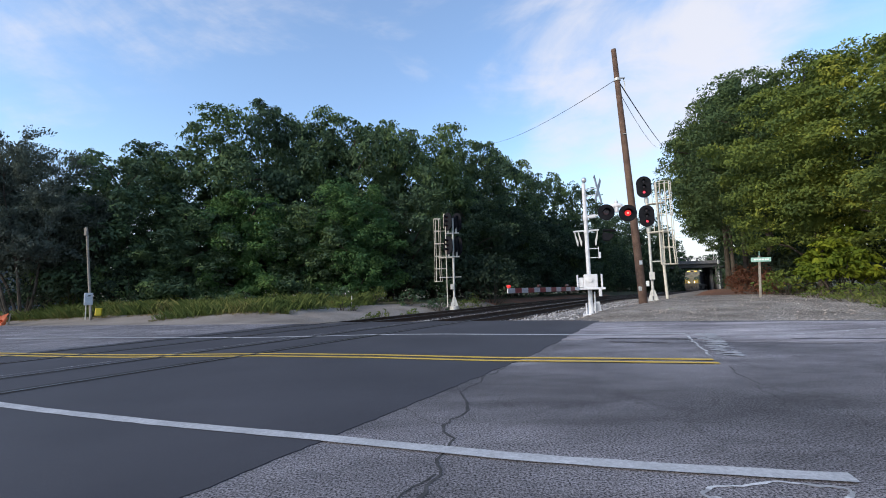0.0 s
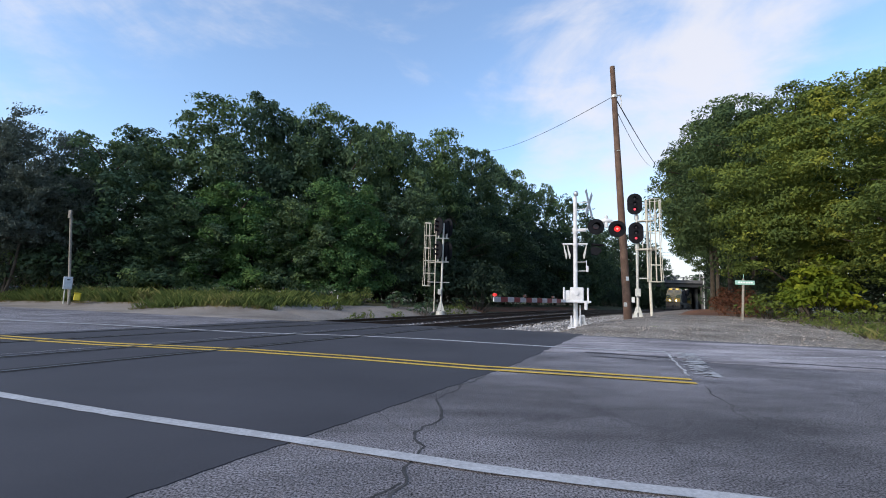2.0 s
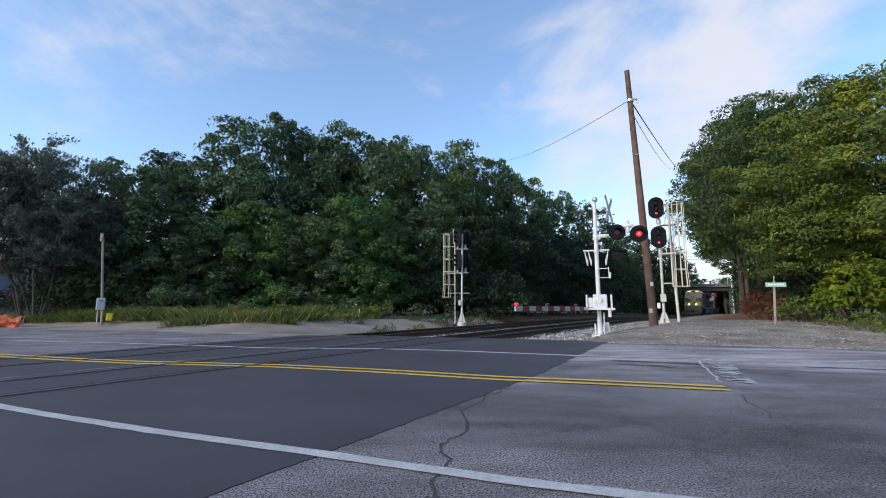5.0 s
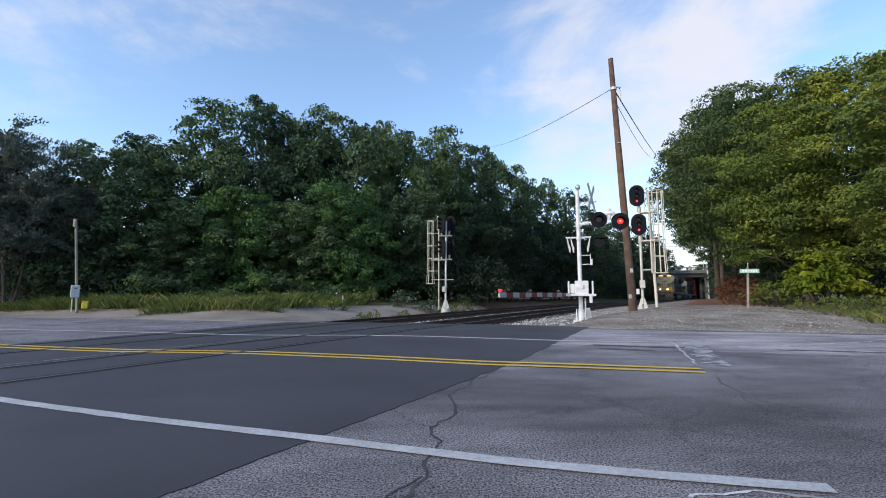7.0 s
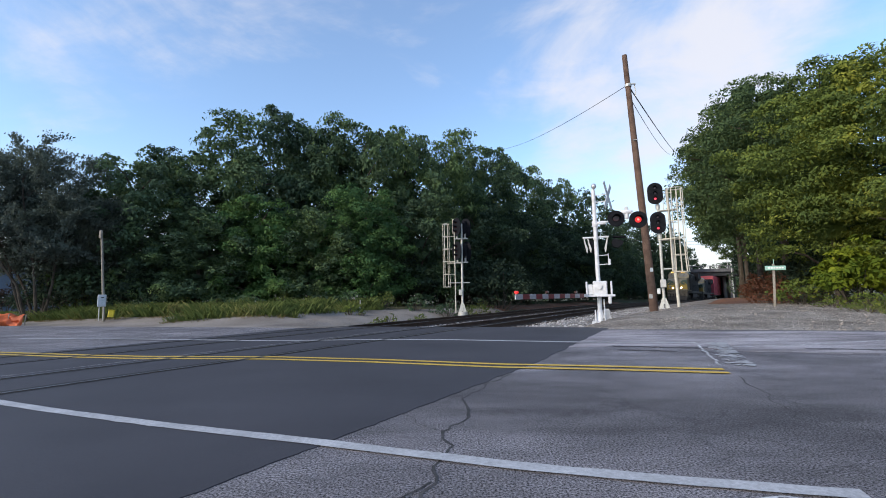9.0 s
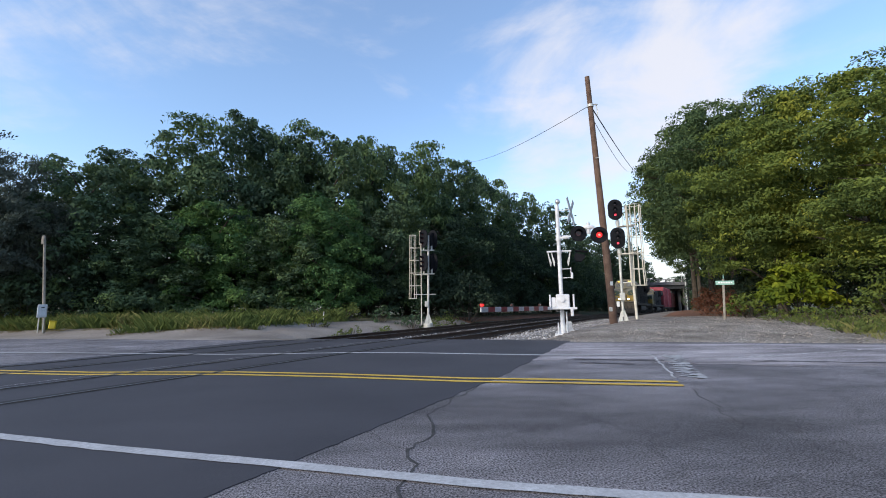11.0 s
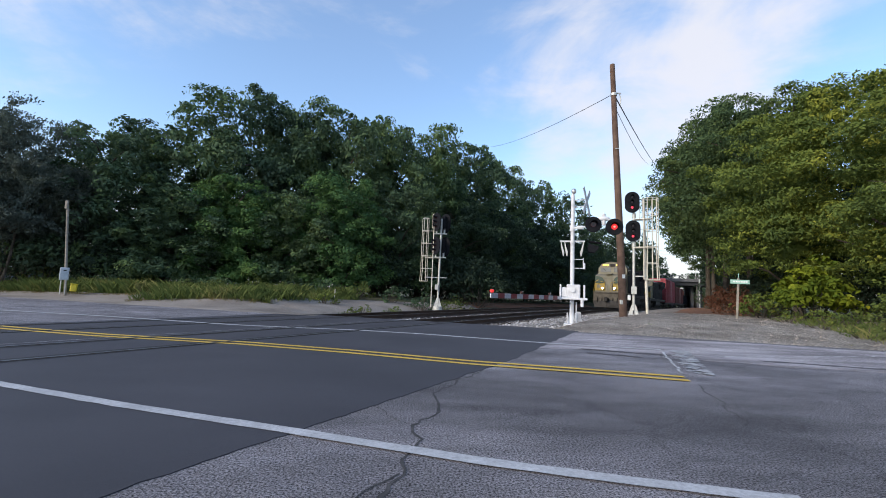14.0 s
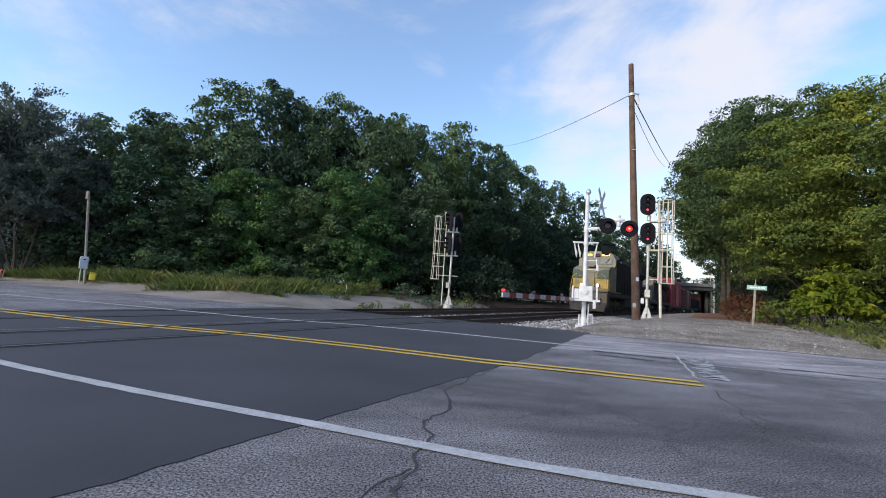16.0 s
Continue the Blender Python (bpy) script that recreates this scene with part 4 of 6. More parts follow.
def scatter_stones(name, label, n, seed, place, lo, hi, lift=0.0, mat=None):
    rng = np.random.default_rng(seed)
    base = np.array([(1, 0, 0), (-1, 0, 0), (0, 1, 0), (0, -1, 0), (0, 0, 1), (0, 0, -1)], float)
    tri = [(0, 2, 4), (2, 1, 4), (1, 3, 4), (3, 0, 4), (2, 0, 5), (1, 2, 5), (3, 1, 5), (0, 3, 5)]
    V, F = [], []
    for i in range(n):
        x, y, z = place(rng)
        s = (lo + (hi - lo) * rng.random()) * (0.7 + 0.6 * rng.random(3)) * (1, 1, 0.7)
        a = rng.random() * 6.28
        b = (base + rng.normal(size=(6, 3)) * 0.22) * s
        b = b @ np.array([[math.cos(a), math.sin(a), 0], [-math.sin(a), math.cos(a), 0], [0, 0, 1]]) + (x, y, z + lift)
        F += [tuple(k + len(V) for k in t) for t in tri]
        V += b.tolist()
    me = bpy.data.meshes.new(name)
    me.from_pydata(V, [], F)
    me.materials.append(mat or M_BALLAST)
    return tagged(new(name, me), label, "gravel", kind="stuff")


def verge_stone(rng):
    x, y = right_verge(rng.random(), rng.random() ** 1.4)
    return x, y, ground_height(x, y) + 0.02


scatter_stones("loose_gravel", "loose brown and grey stones on the verge", 11000, 8, verge_stone, 0.012, 0.045, 0.0, M_LITTER)


# ---- tracks ----
def rail_shape(off, y0, y1, z):
    """A rail of T section along the track."""
    prof = [(-0.07, -0.17), (0.07, -0.17), (0.07, -0.155), (0.012, -0.135), (0.012, -0.045), (0.036, -0.035), (0.036, 0.0), (-0.036, 0.0), (-0.036, -0.035), (-0.012, -0.045), (-0.012, -0.135), (-0.07, -0.155)]
    n, k = max(2, int((y1 - y0) / 2.2)), len(prof)
    s, vs = Shape(), []
    for i in range(n + 1):
        p, d = track_at(y0 + (y1 - y0) * i / n, off)
        r = Vector((d.y, -d.x, 0))
        vs += [p + r * a + Vector((0, 0, z + b + fall(p.y))) for a, b in prof]
    s.add(vs, [(i * k + j, i * k + (j + 1) % k, (i + 1) * k + (j + 1) % k, (i + 1) * k + j) for i in range(n) for j in range(k)])
    s.add([vs[i] for i in range(k)], [tuple(range(k))])
    return s


def head_shape(off, y0, y1, z):
    s, vs = Shape(), []
    n = max(2, int((y1 - y0) / 2.2))
    for i in range(n + 1):
        p, d = track_at(y0 + (y1 - y0) * i / n, off)
        r = Vector((d.y, -d.x, 0))
        vs += [p - r * 0.03 + Vector((0, 0, z + fall(p.y))), p + r * 0.03 + Vector((0, 0, z + fall(p.y)))]
    return s.add(vs, [(2 * i, 2 * i + 1, 2 * i + 3, 2 * i + 2) for i in range(n)])


def flange_shape(off, w, y0, y1, z):
    s, vs = Shape(), []
    n = max(2, int((y1 - y0) / 1.0))
    for i in range(n + 1):
        p, d = track_at(y0 + (y1 - y0) * i / n, off)
        r = Vector((d.y, -d.x, 0))
        ww = w * (1 + 0.25 * noise.noise(Vector((i * 0.7, off, 0))))
        vs += [p - r * ww + Vector((0, 0, z)), p + r * ww + Vector((0, 0, z))]
    return s.add(vs, [(2 * i, 2 * i + 1, 2 * i + 3, 2 * i + 2) for i in range(n)])


def railway(centre, label, road_to):
    root = thing("railway_track", label, "railway track", kind="structure")
    for side in (-0.7175, 0.7175):
        rail = part("rail", rail_shape(centre + side, -9, 230, 0.014), M_RAIL, root)
        part("rail_head", head_shape(centre + side, -9, 230, 0.0165), M_RAILHEAD, rail, "worn bright running surface")
        part("flangeway", flange_shape(centre + side + (0.08 if side < 0 else -0.08), 0.07 if side < 0 else 0.10, -9, road_to, 0.0105), M_RUBBER, root, "black rubber strip beside the rail")
        part("flangeway", flange_shape(centre + side + (-0.06 if side < 0 else 0.06), 0.02 if side < 0 else 0.035, -9, road_to, 0.0105), M_RUBBER, root)
    return root


def ballast_bed():
    """Sloped bed of stone under both tracks."""
    prof = [(-7.2, -0.44), (-5.6, -0.24), (-1.9, -0.2), (-1.6, -0.22), (1.75, -0.2), (3.4, -0.42)]
    s, vs, k = Shape(), [], 6
    ys = [15.0 + i * 1.1 for i in range(120)] + [150 + i * 8 for i in range(11)]
    for y in ys:
        for a, b in prof:
            p, d = track_at(y, a)
            vs.append((p.x, p.y, b + fall(y) + 0.03 * noise.noise(Vector((p.x, p.y, 0)))))
    s.add(vs, [(i * k + j, i * k + j + 1, (i + 1) * k + j + 1, (i + 1) * k + j) for i in range(len(ys) - 1) for j in range(k - 1)])
    solid("ballast", s, M_GRAVEL, "grey crushed stone bed under the tracks", "ballast", kind="structure")


ballast_bed()


def bed_stone(rng):
    y = 15.6 + 26 * rng.random() ** 1.7
    off = -6.2 + 9.4 * rng.random()
    p, _ = track_at(y, off)
    return p.x, p.y, -0.2 - 0.1 * max(0, off - 1.75) + 0.02 + fall(y)


scatter_stones("ballast_stones", "grey crushed stones between the ties", 7000, 9, bed_stone, 0.025, 0.06)
near_track = railway(0.0, "near railway track, rusty rails on dark wooden ties", 15.6)
far_track = railway(FAR_TRACK, "far railway track, rusty rails on dark wooden ties", 17.2)
tie_mesh = Shape().box((0, 0, 0), (2.6, 0.22, 0.17), b=0.012).mesh("tie", M_TIE)
for root, centre, y0 in ((near_track, 0.0, 15.9), (far_track, FAR_TRACK, 17.6)):
    for i in range(120):
        p, d = track_at(y0 + i * 0.46, centre)
        tie = new("tie", tie_mesh)
        tie.parent = root
        tie.matrix_basis = pose(p.x, p.y, -0.245 + fall(p.y), 0, 0, -math.degrees(math.atan2(d.x, d.y)) + random.uniform(-1.2, 1.2))

# ---- road wear ----
def ribbon(name, label, pts, w, mat, z, cat="road marking", amp=0.02, seed=0.0):
    """A thin ragged strip along points of the plan."""
    dense = []
    for a, b in zip(pts[:-1], pts[1:]):
        n = max(2, int((Vector(b) - Vector(a)).length / 0.07))
        dense += [Vector(a).lerp(Vector(b), i / n) for i in range(n)]
    dense.append(Vector(pts[-1]))
    A, B = [], []
    for i, p in enumerate(dense):
        d = (dense[min(i + 1, len(dense) - 1)] - dense[max(i - 1, 0)]).normalized()
        nrm = Vector((-d.y, d.x))
        p = p + nrm * amp * (2 * noise.noise(Vector((i * 0.23, seed, 0))) + 0.9 * noise.noise(Vector((i * 0.83, seed, 4))))
        ww = w * (0.55 + 0.9 * abs(noise.noise(Vector((i * 0.31, seed, 7)))) + 0.25 * noise.noise(Vector((i * 1.1, seed, 2))))
        A.append(p - nrm * ww)
        B.append(p + nrm * ww)
    return solid(name, strip(A, B, z), mat, label, cat, kind="structure")


CRACKS = [
    ([(-0.38, 1.7), (-0.31, 2.24), (-0.19, 2.58), (-0.13, 2.95), (-0.14, 3.5), (0.08, 3.98), (0.03, 4.6), (0.3, 5.2), (0.67, 5.95)], 0.024),
    ([(3.44, 5.6), (3.2, 4.9), (2.93, 4.18), (2.72, 3.75)], 0.014),
    ([(4.6, 8.0), (5.6, 7.4), (7.2, 7.0), (9.0, 6.2)], 0.015),
    ([(2.6, 9.6), (3.6, 9.0), (4.8, 8.6)], 0.02),
    ([(-0.19, 2.58), (-0.33, 2.45), (-0.42, 2.2), (-0.56, 2.05)], 0.014),
    ([(-0.14, 3.5), (-0.35, 3.7), (-0.6, 4.05)], 0.009),
]
for i, (pts, w) in enumerate(CRACKS):
    ribbon("crack", "dark crack in the worn asphalt", pts, w * 0.7, M_CRACK, 0.003, "crack", 0.05, i * 3.7)
for i, (pts, w) in enumerate((([(3.1, 8.9), (4.0, 8.55), (4.7, 8.35)], 0.13), ([(3.0, 8.3), (3.9, 7.95)], 0.09), ([(6.2, 8.0), (7.5, 7.6), (8.6, 7.3)], 0.12))):
    ribbon("tyre_mark", "dark tyre scuff on the worn asphalt", pts, w, M_SKID, 0.007, "tyre mark", 0.05, 40 + i * 2.9)


def stop_bar():
    """Flecks of white paint left of a broad stop bar across the far lane."""
    a, b, c, d = Vector((4.98, 9.22)), Vector((5.52, 9.22)), Vector((4.17, 6.32)), Vector((3.66, 6.22))
    rng, s = random.Random(12), Shape()
    for i in range(150):
        v = rng.random()
        p, q = a.lerp(d, v), b.lerp(c, v)
        u0 = rng.random() ** 0.7 * 0.8 + 0.1
        u1 = min(1.0, u0 + 0.12 + 0.45 * rng.random() ** 2)
        w, k = 0.016 + 0.05 * rng.random() ** 2, 4
        top, low = [], []
        for m in range(k + 1):
            e = p.lerp(q, u0 + (u1 - u0) * m / k) + Vector((0, 0.035 * (rng.random() - 0.5)))
            h = w * (0.25 if m in (0, k) else 0.6 + 0.7 * rng.random())
            top.append((e.x - 0.3 * h, e.y + h, 0.0095 + 0.00004 * i))
            low.append((e.x + 0.3 * h, e.y - h, 0.0095 + 0.00004 * i))
        s.add(top + low, [(m, m + 1, k + 2 + m, k + 1 + m) for m in range(k)])
    solid("stop_bar_remnant", s, M_WHITE, "worn white flecks left of a painted stop bar", "road marking", kind="structure")


stop_bar()
ribbon("stop_bar_edge", "thin white edge left of a worn stop bar", [(4.95, 9.25), (4.3, 7.75), (3.68, 6.3)], 0.03, M_WORN, 0.010, "road marking", 0.03, 90)
ribbon("ghost_line", "faded white line worn almost away", [(5.0, 8.4), (6.3, 8.5), (8.0, 8.9), (10.5, 9.6), (13.0, 10.2)], 0.04, M_WORN, 0.009, "road marking", 0.04, 91)
ribbon("ghost_arrow", "faded white loop of an old marking", [(1.5 + 0.36 * math.cos(radians(a)), 2.24 + 0.11 * math.sin(radians(a))) for a in range(-40, 250, 15)], 0.016, M_WORN, 0.005, "road marking", 0.02, 92)
ribbon("crossing_seam", "pale seam along the crossing panel", [tuple(track_at(y, -1.02)[0][:2]) for y in (-2, 3, 5, 8, 11, 14)], 0.012, M_WORN, 0.012, "seam", 0.01, 93)


# ---- crossing gate with flashers ----
def disc_lamp(parent, c, face, r, lit, hood=True):
    """A round flasher: black background, lens, hood. face: the way it looks (in the parent's space)."""
    f = Vector(face).normalized()
    lamp = part("flasher", Shape().cyl(Vector(c) - f * 0.01, Vector(c) + f * 0.012, r, n=28), M_BLACK, parent, "round black flasher background")
    part("housing", Shape().cyl(Vector(c) - f * 0.16, Vector(c) - f * 0.012, r * 0.3, r * 0.46, 18), M_BLACK, lamp)
    part("lens", Shape().cyl(Vector(c) + f * 0.014, Vector(c) + f * 0.035, r * 0.36, r * 0.34, 24), M_REDGLOW if lit else M_LENS, lamp, "lit red lens" if lit else "dark red lens")
    if lit:
        part("bulb", Shape().ball(Vector(c) + f * 0.03, (r * 0.13, r * 0.13, r * 0.13), 10, 6), M_REDCORE, lamp)
    if hood:
        s, vs = Shape(), []
        for i in range(13):
            a = radians(20 + 140 * i / 12)
            # the hood's upper half ring, drawn forwards
            up = Vector((math.cos(a) * r * 0.54, 0, math.sin(a) * r * 0.54))
            side = Vector((0, 0, 1)).cross(f).normalized()
            base = Vector(c) + side * up.x + Vector((0, 0, up.z))
            ln = 0.10 + 0.20 * math.sin(a)
            vs += [base, base + f * ln - Vector((0, 0, 0.03))]
        s.add(vs, [(2 * i, 2 * i + 2, 2 * i + 3, 2 * i + 1) for i in range(12)])
        part("hood", s, M_BLACK, lamp)
    return lamp


def gate_arm_parts(parent, a, b, stripe, h, lamps):
    """A striped gate arm from a to b, each stripe a part; lamps at fractions."""
    a, b = Vector(a), Vector(b)
    d = (b - a).normalized()
    q = Matrix.Rotation(math.atan2(d.y, d.x), 3, "Z")
    n = int((b - a).length / stripe)
    arm = part("gate_arm", Shape().box((a + b) / 2 - Vector((0, 0, 0.0)), ((b - a).length, 0.03, h * 0.7), q), M_WHITEMETAL, parent, "striped gate arm lowered across the lane")
    for i in range(n):
        c = b - d * stripe * (i + 0.5)
        part("stripe", Shape().box(c, (stripe * 0.99, 0.042, h), q, 0.004), M_WHITESTRIPE if i % 2 == 0 else M_REDPAINT, arm)
    for k, (fr, lit) in enumerate(lamps):
        c = a.lerp(b, fr) + Vector((0, 0, h / 2 + 0.06))
        part("arm_lamp", Shape().cyl(c - Vector((0, 0, 0.06)), c - Vector((0, 0, 0.02)), 0.015, n=6).cyl(c + Vector((0.02, 0.06, 0)), c - Vector((0.02, 0.07, 0)), 0.042, n=14), M_REDGLOW if lit else M_LENS, arm, "lit red lamp on the arm" if lit else "dark red lamp on the arm")
    return arm


def crossing_gate():
    g = thing("crossing_gate", "white railroad crossing mast with flashers, crossbuck and lowered gate", "crossing gate", pose(5.7, 17.24, 0.0, 0, 0, -18.3))
    part("mast", Shape().cyl((0, 0, 0.3), (0, 0, 5.2), 0.085, 0.075, 16).cyl((0, 0, 3.72), (0, 0, 3.95), 0.105, n=16).cyl((0, 0, 3.2), (0, 0, 3.3), 0.1, n=16).cyl((0, 0, 1.0), (0, 0, 1.14), 0.11, n=16), M_WHITEMETAL, g, "white painted steel mast")
    base = part("base", Shape().box((0, 0, -0.06), (0.62, 0.62, 0.1), b=0.01).cyl((0, 0, 0.0), (0, 0, 0.42), 0.15, 0.10, 14), M_WHITEMETAL, g)
    for sx in (-1, 1):
        for sy in (-1, 1):
            part("fin", Shape().box((sx * 0.17, sy * 0.17, 0.2), (0.05, 0.05, 0.42), b=0.01), M_WHITEMETAL, base)
    part("junction_box", Shape().box((0.24, -0.05, 0.27), (0.22, 0.18, 0.34), b=0.02).prism([(0.1, 0.1), (0.38, 0.1), (0.33, 0.46), (0.16, 0.46)], -0.14, 0.04), M_WHITEMETAL, base, "white box at the mast's foot")
    part("conduit", Shape().tube([(0.17, -0.02, 0.3), (0.17, -0.02, 0.85)], 0.028, 8), M_WHITEMETAL, g)
    # bell and crossbuck
    part("bell", Shape().cyl((0, 0, 5.2), (0, 0, 5.26), 0.05, n=10).ball((0.03, -0.03, 5.36), (0.10, 0.10, 0.12), 12, 7), M_CHROMEBELL, g, "bell on the mast top")
    buck = part("crossbuck_bracket", Shape().cyl((0, 0, 4.98), (0.5, -0.12, 4.98), 0.018, n=8), M_WHITEMETAL, g)
    part("crossbuck_bracket", Shape().cyl((0, 0, 4.70), (0.5, -0.12, 4.70), 0.018, n=8), M_WHITEMETAL, g)
    for sgn in (-1, 1):
        m = Matrix.Rotation(radians(70), 3, "Z") @ Matrix.Rotation(radians(sgn * 52), 3, "Y")
        part("blade", Shape().box((0.53, -0.14 - 0.03 * sgn, 4.9), (1.25, 0.02, 0.2), m, 0.006), M_WHITEMETAL, buck, "white crossbuck blade seen nearly edge-on")
    # forward flashers
    arm = part("flasher_arm", Shape().cyl((0, 0, 3.84), (0.36, -0.16, 3.84), 0.05, n=10).box((0.28, -0.12, 3.84), (0.26, 0.12, 0.14), b=0.02).cyl((0.36, -0.16, 3.84), (1.15, -0.5, 4.02), 0.03, n=8).cyl((0.70, -0.52, 4.06), (1.60, -0.62, 4.06), 0.03, n=8)
         .cyl((1.15, -0.56, 3.86), (1.15, -0.56, 4.3), 0.075, 0.07, 12).ball((1.15, -0.56, 4.12), (0.24, 0.1, 0.1), 12, 7).cyl((1.15, -0.56, 4.24), (1.15, -0.56, 4.38), 0.035, 0.01, 8), M_WHITEMETAL, g, "white flasher bracket")
    disc_lamp(arm, (0.76, -0.66, 3.88), (0.12, -1, 0), 0.31, False)
    disc_lamp(arm, (1.52, -0.74, 3.77), (0.02, -1, 0), 0.32, True)
    # rearward flashers, seen from the side
    rear = part("rear_flasher_arm", Shape().cyl((-0.5, 0.06, 3.3), (0.48, 0.06, 3.3), 0.035, n=10), M_WHITEMETAL, g)
    for x, sg in ((-0.47, 1), (-0.33, 1), (0.45, -1)):
        pts = [(x, 3.30), (x + sg * 0.035, 3.30), (x + sg * 0.08, 3.08), (x + sg * 0.15, 2.86), (x + sg * 0.13, 2.68), (x + sg * 0.09, 2.72), (x + sg * 0.045, 2.95)]
        part("flasher_back", Shape().prism(pts, -0.02, 0.14), M_GALV, rear, "white curved back of a flasher", smooth=False)
    part("hooded_lamp", Shape().prism([(0.62, 2.88), (0.84, 2.84), (0.98, 2.98), (1.02, 3.08), (0.64, 3.20), (0.58, 3.06)], -0.06, 0.3), M_BLACK, rear, "dark hooded lamp", smooth=False)
    part("hooded_lamp", Shape().prism([(-0.30, 2.74), (-0.12, 2.70), (-0.10, 3.14), (-0.26, 3.22)], 0.06, 0.34), M_BLACK, rear, "dark hooded lamp", smooth=False)
    part("visor", Shape().prism([(0.62, 3.26), (1.10, 3.22), (1.12, 3.25), (0.64, 3.31)], -0.1, 0.3), M_BLACK, rear, smooth=False)
    part("sign_bracket", Shape().cyl((0, 0, 2.56), (0.42, -0.1, 2.56), 0.016, n=6).cyl((0, 0, 2.2), (0.42, -0.1, 2.2), 0.016, n=6).cyl((0.42, -0.1, 2.16), (0.42, -0.1, 2.62), 0.014, n=6).box((0.45, -0.11, 2.28), (0.09, 0.14, 0.24), b=0.01), M_WHITEMETAL, g, "small plate on a bracket")
    # gate mechanism with counterweight arms
    mech = part("mechanism", Shape().box((0.05, -0.22, 1.25), (0.52, 0.34, 0.58), b=0.03).box((-0.3, -0.2, 1.22), (0.2, 0.24, 0.4), b=0.03), M_WHITEMETAL, g, "white gate mechanism housing")
    for x in (-0.44, 0.46):
        part("counterweight_arm", Shape().box((x, -0.34, 1.22), (0.07, 0.05, 0.62), b=0.015).cyl((x, -0.30, 1.0), (x, -0.42, 1.0), 0.05, n=10), M_WHITEMETAL, mech)
    part("crossbar", Shape().box((0.0, -0.4, 0.98), (1.16, 0.06, 0.09), b=0.015).box((0.38, -0.38, 0.82), (0.12, 0.1, 0.3), b=0.02), M_WHITEMETAL, mech)
    part("cover", Shape().cyl((0.02, -0.40, 1.32), (0.02, -0.44, 1.32), 0.1, n=16), M_WHITEMETAL, mech)
    gate_arm_parts(g, (-0.42, -0.45, 0.99), (-2.36, -5.3, 1.0), 0.405, 0.155, ((0.985, True), (0.62, False), (0.2, False)))
    return g


crossing_gate()


def far_gate():
    g = thing("crossing_gate", "white crossing mast with lowered striped gate over the other lane", "crossing gate", pose(-15.9, 5.1, 0.0))
    part("mast", Shape().cyl((0, 0, -0.1), (0, 0, 4.6), 0.085, 0.075, 14), M_WHITEMETAL, g)
    part("mechanism", Shape().box((0.1, 0.1, 1.1), (0.5, 0.45, 0.6), b=0.03), M_WHITEMETAL, g)
    gate_arm_parts(g, (0.3, 0.3, 0.98), (5.35, 4.05, 0.99), 0.5, 0.13, ((0.985, True), (0.6, False)))


far_gate()


# ---- utility pole and wires ----
def utility_pole():
    u = thing("utility_pole", "tall brown weathered utility pole, leaning a little", "utility pole", pose(8.74, 19.25, 0.05))
    s = Shape().cyl((0, 0, -0.4), (-0.54, 0.04, 12.05), 0.185, 0.112, 18)
    part("pole", s, M_POLE, u)
    part("tag", Shape().box((-0.1, -0.19, 2.0), (0.13, 0.015, 0.18), b=0.004), M_SIGNWHITE, u, "small pale metal tag")
    part("ground_box", Shape().box((-0.16, -0.1, 0.85), (0.14, 0.12, 0.2), b=0.02), M_GALV, u)
    part("clamp", Shape().cyl((-0.47, 0.03, 10.5), (-0.47, 0.03, 10.62), 0.15, n=14).box((-0.3, -0.05, 10.6), (0.3, 0.06, 0.06), b=0.01).tube([(-0.2, 0, 10.6), (-0.14, 0, 10.3), (-0.18, 0, 10.05)], 0.02, 6), M_GALV, u)
    part("bracket", Shape().cyl((-0.45, -0.1, 7.9), (-0.3, -0.18, 7.9), 0.02, n=6), M_GALV, u)


def cable(label, a, b, sag, r):
    a, b = Vector(a), Vector(b)
    pts = [a.lerp(b, i / 20) - Vector((0, 0, sag * 4 * (i / 20) * (1 - i / 20))) for i in range(21)]
    solid("overhead_wire", Shape().tube(pts, r, 6), M_WIRE, label, "wire")


utility_pole()
cable("thin overhead wire from the pole towards the wood", (8.2, 19.3, 10.62), (6.9, 58.2, 21.2), 0.6, 0.014)
cable("dark overhead cable from the pole behind the trees", (8.25, 19.3, 10.7), (30.88, 58.25, 20.2), 0.2, 0.030)
cable("thin overhead cable from the pole behind the trees", (8.25, 19.3, 10.2), (30.2, 58.4, 20.0), 0.55, 0.016)
for x, y in ((40.0, 124.0), (110.0, 112.0)):
    solid("utility_pole", Shape().cyl((x, y, -0.3), (x, y, 16.5), 0.2, 0.13, 10), M_GREYWOOD, "distant grey utility pole beyond the overpass", "utility pole", "poles beyond the overpass")
for z in (14.8, 15.7):
    cable("distant overhead wire above the overpass", (40.0, 124.0, z), (110.0, 112.0, z), 0.8, 0.03)


